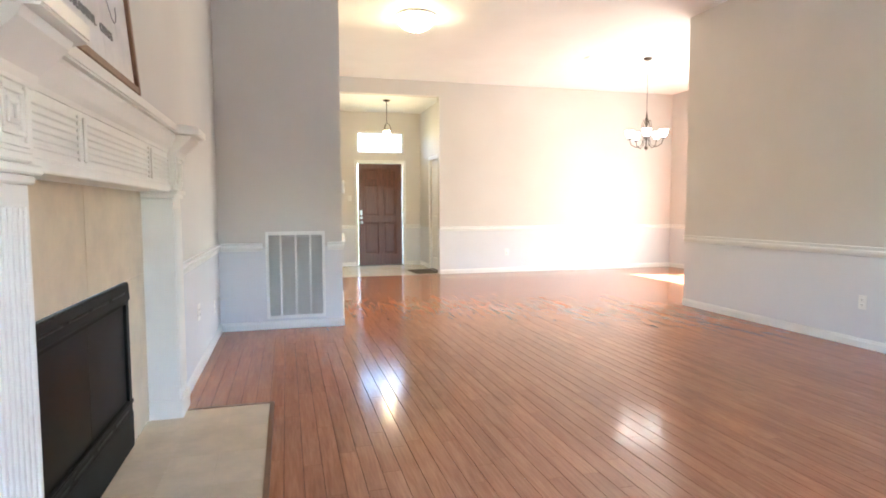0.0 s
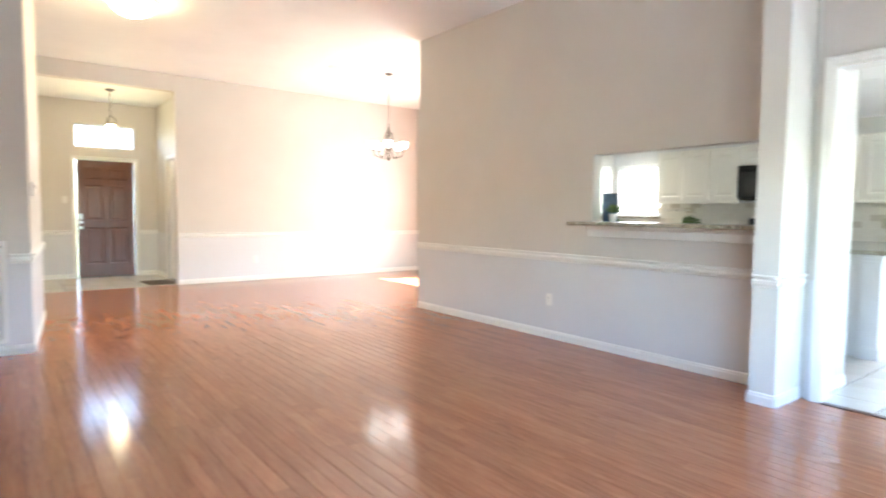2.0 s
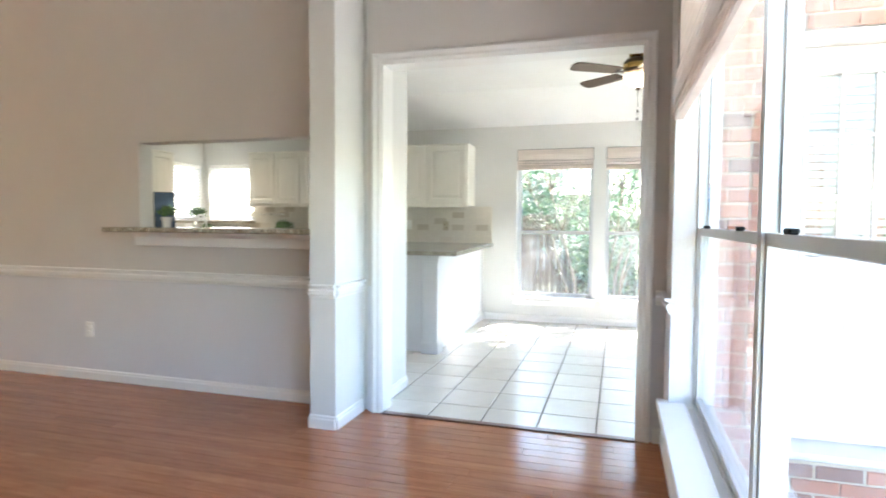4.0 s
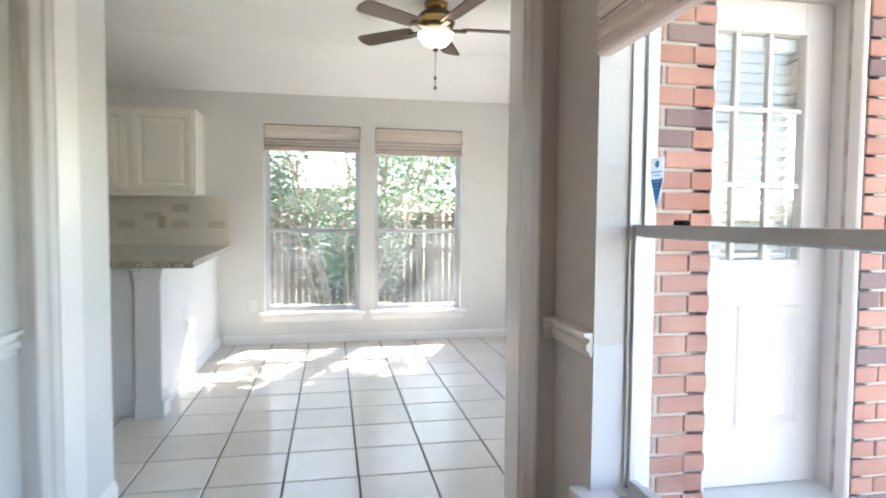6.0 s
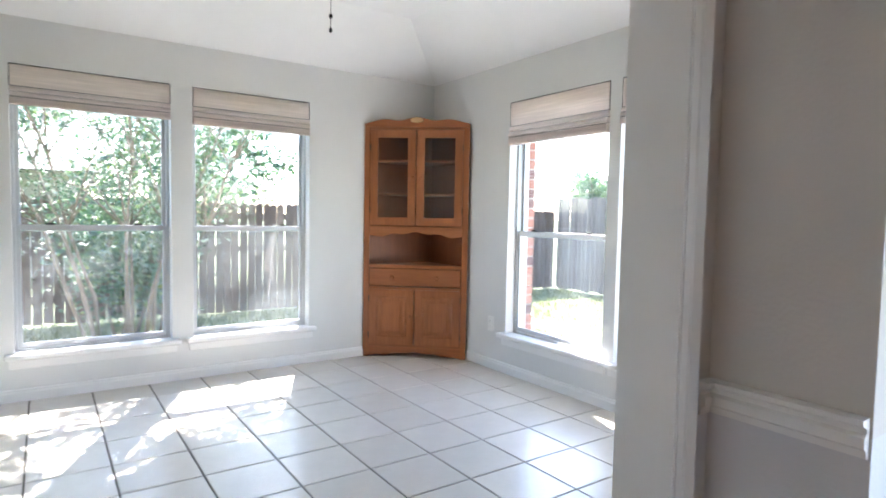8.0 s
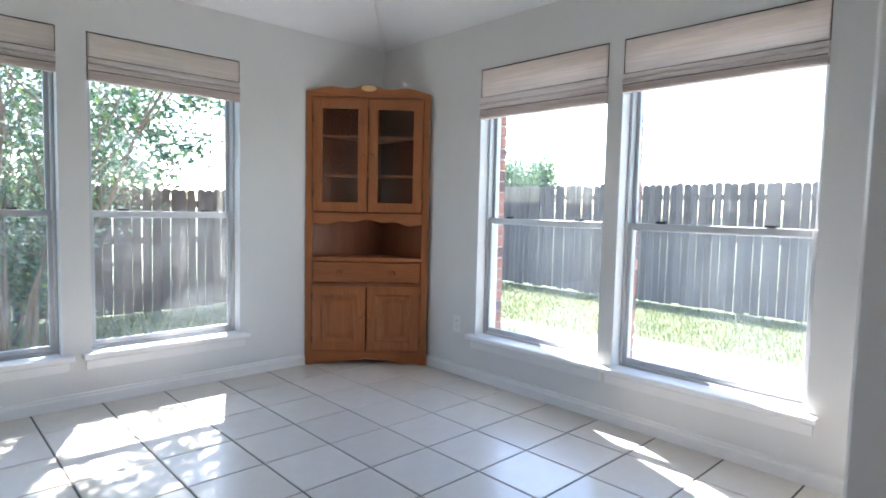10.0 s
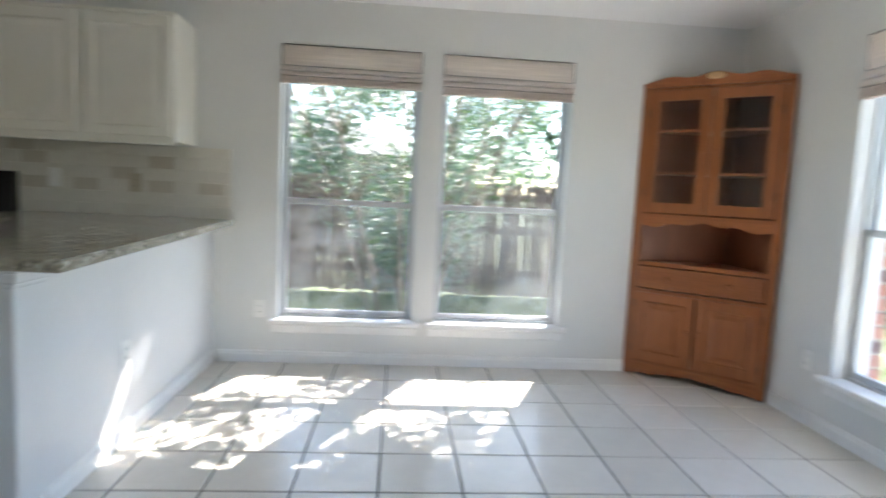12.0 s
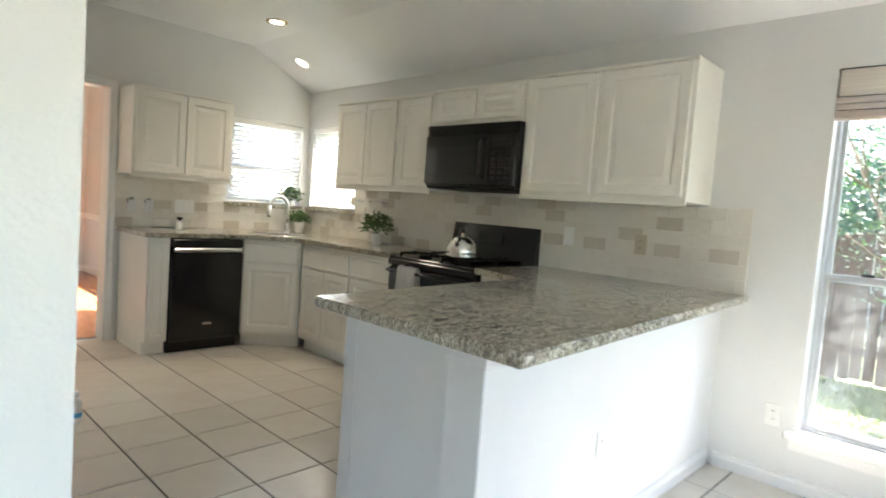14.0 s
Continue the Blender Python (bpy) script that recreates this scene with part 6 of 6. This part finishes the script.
fence_run((12.4, 9.0), (12.4, -8.0), 1.33, "weathered grey-brown picket fence along the garden", FENCE)
fence_run((12.3, -8.0), (2.0, -8.0), 1.60, "pale picket fence behind the patio", FENCE_PALE)


def leaf_cloud(rnd, bm_v, bm_f, c, r, n, size):
    for i in range(n):
        d = Vector((rnd.gauss(0, 1), rnd.gauss(0, 1), rnd.gauss(0, 0.8)))
        d = d.normalized() * r * rnd.random() ** 0.5
        o = Vector(c) + d
        u = Vector((rnd.uniform(-1, 1), rnd.uniform(-1, 1), rnd.uniform(-0.6, 0.6))).normalized()
        w = u.orthogonal().normalized()
        L = size * rnd.uniform(0.7, 1.4)
        k = len(bm_v)
        bm_v += [tuple(o), tuple(o + u * L * 0.5 + w * L * 0.28), tuple(o + u * L), tuple(o + u * L * 0.5 - w * L * 0.28)]
        bm_f.append((k, k + 1, k + 2, k + 3))


def myrtle(m, label, seed, stems, height, spread, leaves, size=0.055, low=1.5, top=0):
    rnd = random.Random(seed)
    t = empty("tree", m, label, "tree")
    tv, tf = [], []
    wood_bm = bmesh.new()
    for i in range(stems):
        a = 6.283 * i / stems + rnd.uniform(-0.3, 0.3)
        lean = spread * rnd.uniform(0.4, 0.95)
        pts = [Vector((0.16 * spread * math.cos(a), 0.16 * spread * math.sin(a), 0))]
        for k in range(1, 7):
            u = k / 6
            pts.append(Vector(((0.16 * spread + lean * u ** 1.3) * math.cos(a) + rnd.uniform(-0.05, 0.05), (0.16 * spread + lean * u ** 1.3) * math.sin(a) + rnd.uniform(-0.05, 0.05), height * 0.85 * u)))
        join(wood_bm, tube(pts, 0.024, 7, 0.007))
        for k in range(2, 7):
            for b in range(3):
                o = pts[k]
                e = o + Vector((rnd.uniform(-1, 1), rnd.uniform(-1, 1), rnd.uniform(0.4, 1.6))).normalized() * rnd.uniform(0.4, 0.9) * spread * 0.6
                mid = (o + e) / 2 + Vector((0, 0, rnd.uniform(-0.05, 0.12)))
                join(wood_bm, tube([o, mid, e], 0.012, 5, 0.004))
                for q in (mid, e, (mid + e) / 2):
                    if q.z > low * rnd.uniform(0.75, 1.15):
                        leaf_cloud(rnd, tv, tf, q, rnd.uniform(0.3, 0.7), leaves, size)
    # dense clumps above the view, added to dapple the sun falling indoors
    for i in range(top):
        q = (rnd.uniform(-1.3, 0.7), rnd.uniform(-1.9, 1.0), rnd.uniform(0.64, 1.08) * height)
        leaf_cloud(rnd, tv, tf, q, rnd.uniform(0.16, 0.32), 280, 0.075)
    part("trunk", wood_bm, BARK, t)
    me = bpy.data.meshes.new("crown")
    me.from_pydata(tv, [], tf)
    me.materials.append(LEAF)
    c = new("crown", me)
    c.parent = t
    return t


myrtle(pose(10.3, 0.20, GZ), "multi-stemmed crepe myrtle with an airy green crown", 21, 9, 4.6, 1.9, 85, 0.029, 1.3, 30)
shrub = myrtle(pose(11.4, 0.1, GZ), "leafy green shrub before the fence", 33, 5, 1.5, 0.7, 30, 0.06, 0.3)
myrtle(pose(16.5, -1.5, GZ), "broad green tree behind the fence", 41, 6, 5.0, 3.2, 40, 0.13, 1.6)
myrtle(pose(17.0, 3.2, GZ), "broad green tree behind the fence", 43, 6, 4.6, 3.0, 40, 0.13, 1.6)
myrtle(pose(16.9, -14.9, GZ), "distant round tree beyond the patio fence", 47, 6, 2.95, 0.95, 30, 0.12, 1.3)

# neighbour's house beyond the fence
nh = empty("house", pose(22.0, 4.2, GZ), "neighbour's low house with a pale grey shingle roof", "house")
part("wall", box(-3, 3, -4, 4, 0, 2.3), SIDING, nh)
hip = bmesh.new()
b4 = [hip.verts.new(c) for c in ((-3.5, -4.4, 2.3), (3.5, -4.4, 2.3), (3.5, 4.4, 2.3), (-3.5, 4.4, 2.3))]
r2 = [hip.verts.new(c) for c in ((0, -1.8, 3.7), (0, 1.8, 3.7))]
for f in ((b4[0], b4[1], r2[0]), (b4[2], b4[3], r2[1]), (b4[1], b4[2], r2[1], r2[0]), (b4[3], b4[0], r2[0], r2[1])):
    hip.faces.new(f)
part("roof", hip, ROOF, nh)
for y in (-2, 1.5):
    w = part("window", box(-3.03, -2.98, y, y + 1.0, 0.9, 1.9), SMOKE, nh)
    part("frame", box(-3.04, -3.0, y - 0.06, y, 0.84, 1.96), TRIM, w)

# ---- laid pieces: boards, tiles, splashback, bricks ----
def lay_boards(floor, x0, x1, y0, y1, near, seed, width=0.0825):
    """Strips along y; those inside near(x, y) are objects of their own, the rest one mesh."""
    rnd = random.Random(seed)
    shared = {}
    far = bmesh.new()
    fv, ff = [], []

    def shape(L, plain_edges):
        key = (round(L, 4), plain_edges)
        if key not in shared:
            bm = bmesh.new()
            w, h, b = width - (0.0 if plain_edges else 0.0018), 0.012, 0.0008
            lo = [(0, 0, -h), (w, 0, -h), (w, L, -h), (0, L, -h)]
            mid = [(0, 0, -b), (w, 0, -b), (w, L, -b), (0, L, -b)]
            hi = [(b, b, 0), (w - b, b, 0), (w - b, L - b, 0), (b, L - b, 0)]
            if plain_edges:
                mid, hi = [], [(x, y, 0) for x, y, z in lo]
            vs = [[bm.verts.new(c) for c in ring] for ring in (lo, mid, hi) if ring]
            for a, c in zip(vs, vs[1:]):
                for i in range(4):
                    bm.faces.new((a[i], a[(i + 1) % 4], c[(i + 1) % 4], c[i]))
            bm.faces.new(vs[-1])
            me = bpy.data.meshes.new("board")
            bm.to_mesh(me)
            bm.free()
            me.materials.append(OAK)
            shared[key] = me
        return shared[key]

    made = 0
    n = math.ceil((x1 - x0) / width - 0.2)
    for i in range(n):
        x, y = x0 + i * width, y0 - 0.05 * rnd.randint(0, 12)
        while y < y1:
            L = rnd.choice((0.45, 0.6, 0.75, 0.9, 1.05, 1.2))
            a, b = max(y, y0), min(y + L, y1)
            y += L
            if b - a < 0.01:
                continue
            me = shape(b - a - (0.0 if a > 4.6 else 0.0008), a > 4.6)
            if near(x, (a + b) / 2) and made < 300:
                o = new("board", me)
                o.parent, o.location = floor, (x, a, 0)
                made += 1
            else:
                k = len(fv)
                fv += [(v.co.x + x, v.co.y + a, v.co.z) for v in me.vertices]
                ff += [tuple(k + j for j in p.vertices) for p in me.polygons]
    me = bpy.data.meshes.new("boards")
    me.from_pydata(fv, [], ff)
    me.materials.append(OAK_FAR)
    me.shade_flat()
    o = new("boards", me)
    o.parent = floor
    tagged(o, kind="stuff")


lay_boards(floor_wood, XL, XR + 0.01, -0.36, 9.72, lambda x, y: 0.2 < x < 3.6 and 1.0 < y < 4.3, 5)
lay_boards(floor_dining, XL + 62 * 0.0825, 7.15, 5.66, 9.71, lambda x, y: 4.5 < x < 6.0 and 6.0 < y < 8.5, 6)


def lay_tiles(floor, name, cuts_x, cuts_y, mat, gap, th, skip=lambda x0, x1, y0, y1: False):
    shared = {}
    for x0, x1 in zip(cuts_x, cuts_x[1:]):
        for y0, y1 in zip(cuts_y, cuts_y[1:]):
            if skip(x0, x1, y0, y1) or x1 - x0 < 0.03 or y1 - y0 < 0.03:
                continue
            w, h = round(x1 - x0 - gap, 4), round(y1 - y0 - gap, 4)
            if (w, h) not in shared:
                bm = box(0, w, 0, h, -0.004, th)
                top = [e for e in bm.edges if all(v.co.z > th - 1e-5 for v in e.verts)]
                bmesh.ops.bevel(bm, geom=top, offset=0.0025, segments=1, affect="EDGES")
                me = bpy.data.meshes.new(name)
                bm.to_mesh(me)
                bm.free()
                me.materials.append(mat)
                shared[w, h] = me
            o = new(name, shared[w, h])
            o.parent, o.location = floor, (x0 + gap / 2, y0 + gap / 2, 0)


def cuts(a, b, origin, step):
    k = math.ceil((a - origin) / step + 1e-6)
    out = [a]
    while origin + k * step < b - 1e-6:
        out.append(origin + k * step)
        k += 1
    return out + [b]


TS = 0.3317
lay_tiles(floor_tile, "floor_tile_piece", cuts(XR + 0.03, 8.02, 6.372, TS), cuts(-1.98, 5.60, -0.676, TS), TILE, 0.0082, 0.0,
          lambda x0, x1, y0, y1: (x1 < XK + 0.02 and (y1 < -0.25 or y0 > 1.27)) or (x0 > 7.45 and y0 > 3.5) or (x0 > 6.4 and y0 > 1.6 and y1 < 1.95) or (y0 > 5.0 and x0 > 6.5))
lay_tiles(floor_foyer, "floor_tile_piece", cuts(0.64, 2.60, 0.7, TS), cuts(9.72, 11.56, 9.72, TS), TILE, 0.007, 0.0)


def splashback(m, w, h, seed, label, sides, mask=lambda x, z: True):
    """Brick-bond stone tiles; local x across, z up, front to -y."""
    rnd = random.Random(seed)
    sb = structure(empty("splashback", m, label, "splashback"))
    bm = bmesh.new()
    add_box(bm, 0, w, -0.004, -0.001, 0, 0.215)
    add_box(bm, sides[0], sides[1], -0.004, -0.001, 0.215, h)
    part("grout", bm, SPLASH_GROUT, sb)
    tw_, th_ = 0.152, 0.0755
    shared = {}
    row = 0
    z = 0.0
    while z < h - 0.01:
        z1 = min(z + th_, h)
        x = -tw_ / 2 if row % 2 else 0.0
        while x < w - 0.01:
            a, b = max(x, 0), min(x + tw_, w)
            if b - a > 0.02 and mask((a + b) / 2, (z + z1) / 2):
                key = (round(b - a, 3), round(z1 - z, 3))
                if key not in shared:
                    bm = box(0.0015, key[0] - 0.0015, -0.008, -0.004, 0.0015, key[1] - 0.0015, 0.0015)
                    me = bpy.data.meshes.new("splash_tile")
                    bm.to_mesh(me)
                    bm.free()
                    me.materials.append(SPLASH)
                    shared[key] = me
                o = new("splash_tile", shared[key])
                o.parent, o.location = sb, (a, rnd.uniform(-0.0005, 0.0005), z)
            x += tw_
        z, row = z1, row + 1
    return sb


splashback(Z90(8.02, 5.50, 0.922, -90), 4.15, 0.445, 2, "tumbled stone splashback tiles in brick bond", (0.83, 4.15), lambda x, z: not (x < 0.83 and z > 0.215) and not (2.1 < x < 2.88 and z < 0.2))
splashback(Z90(6.26, 5.50, 0.922, 0), 1.76, 0.42, 4, "tumbled stone splashback tiles under the window", (0.0, 0.90), lambda x, z: not (x > 0.90 and z > 0.215))


def brick_wall(m, w, z0, z1, holes, label, course=0.0755, bl=0.205):
    """Running bond; local x across, z up, front to -y."""
    rnd = random.Random(int(w * 1000))
    bw = structure(empty("brick_wall", m, label, "wall"))
    part("mortar", wall_mesh("x", 0, w, 0.006, 0.10, z0, z1, holes), MORTAR, bw)
    shared = {}
    k, z = 0, z0
    while z + course <= z1 + 0.01:
        x = -(bl + 0.01) / 2 if k % 2 else 0.0
        while x < w - 0.02:
            spans = [(max(x, 0), min(x + bl, w))]
            for h in holes:
                if h[2] < z + course / 2 < h[3]:
                    spans = [s for a, b in spans for s in ((a, min(b, h[0])), (max(a, h[1]), b)) if s[1] - s[0] > 0.03]
            for a, b in spans:
                if b - a > 0.03:
                    key = round(b - a, 2)
                    if key not in shared:
                        bm = box(0, key, -0.004, 0.095, 0, course - 0.012, 0.004)
                        me = bpy.data.meshes.new("brick")
                        bm.to_mesh(me)
                        bm.free()
                        me.materials.append(BRICK)
                        shared[key] = me
                    o = new("brick", shared[key])
                    o.parent, o.location = bw, (a, rnd.uniform(-0.003, 0.003), z + 0.005)
            x += bl + 0.010
        z, k = z + course, k + 1
    return bw


# garden door's wall, seen through the living window
brick_wall(Z90(4.36, -0.53, 0, -90), 1.69, -0.3, 2.6, [(0.41, 1.074, 0.02, 2.12)], "red brick outer wall round the garden door")
# brick reveals outside the patio windows
for x in (7.03, 6.02):
    brick_wall(Z90(x, -2.185, 0, -90), 0.10, 0.2, 2.1, [], "red brick reveal beside a window")
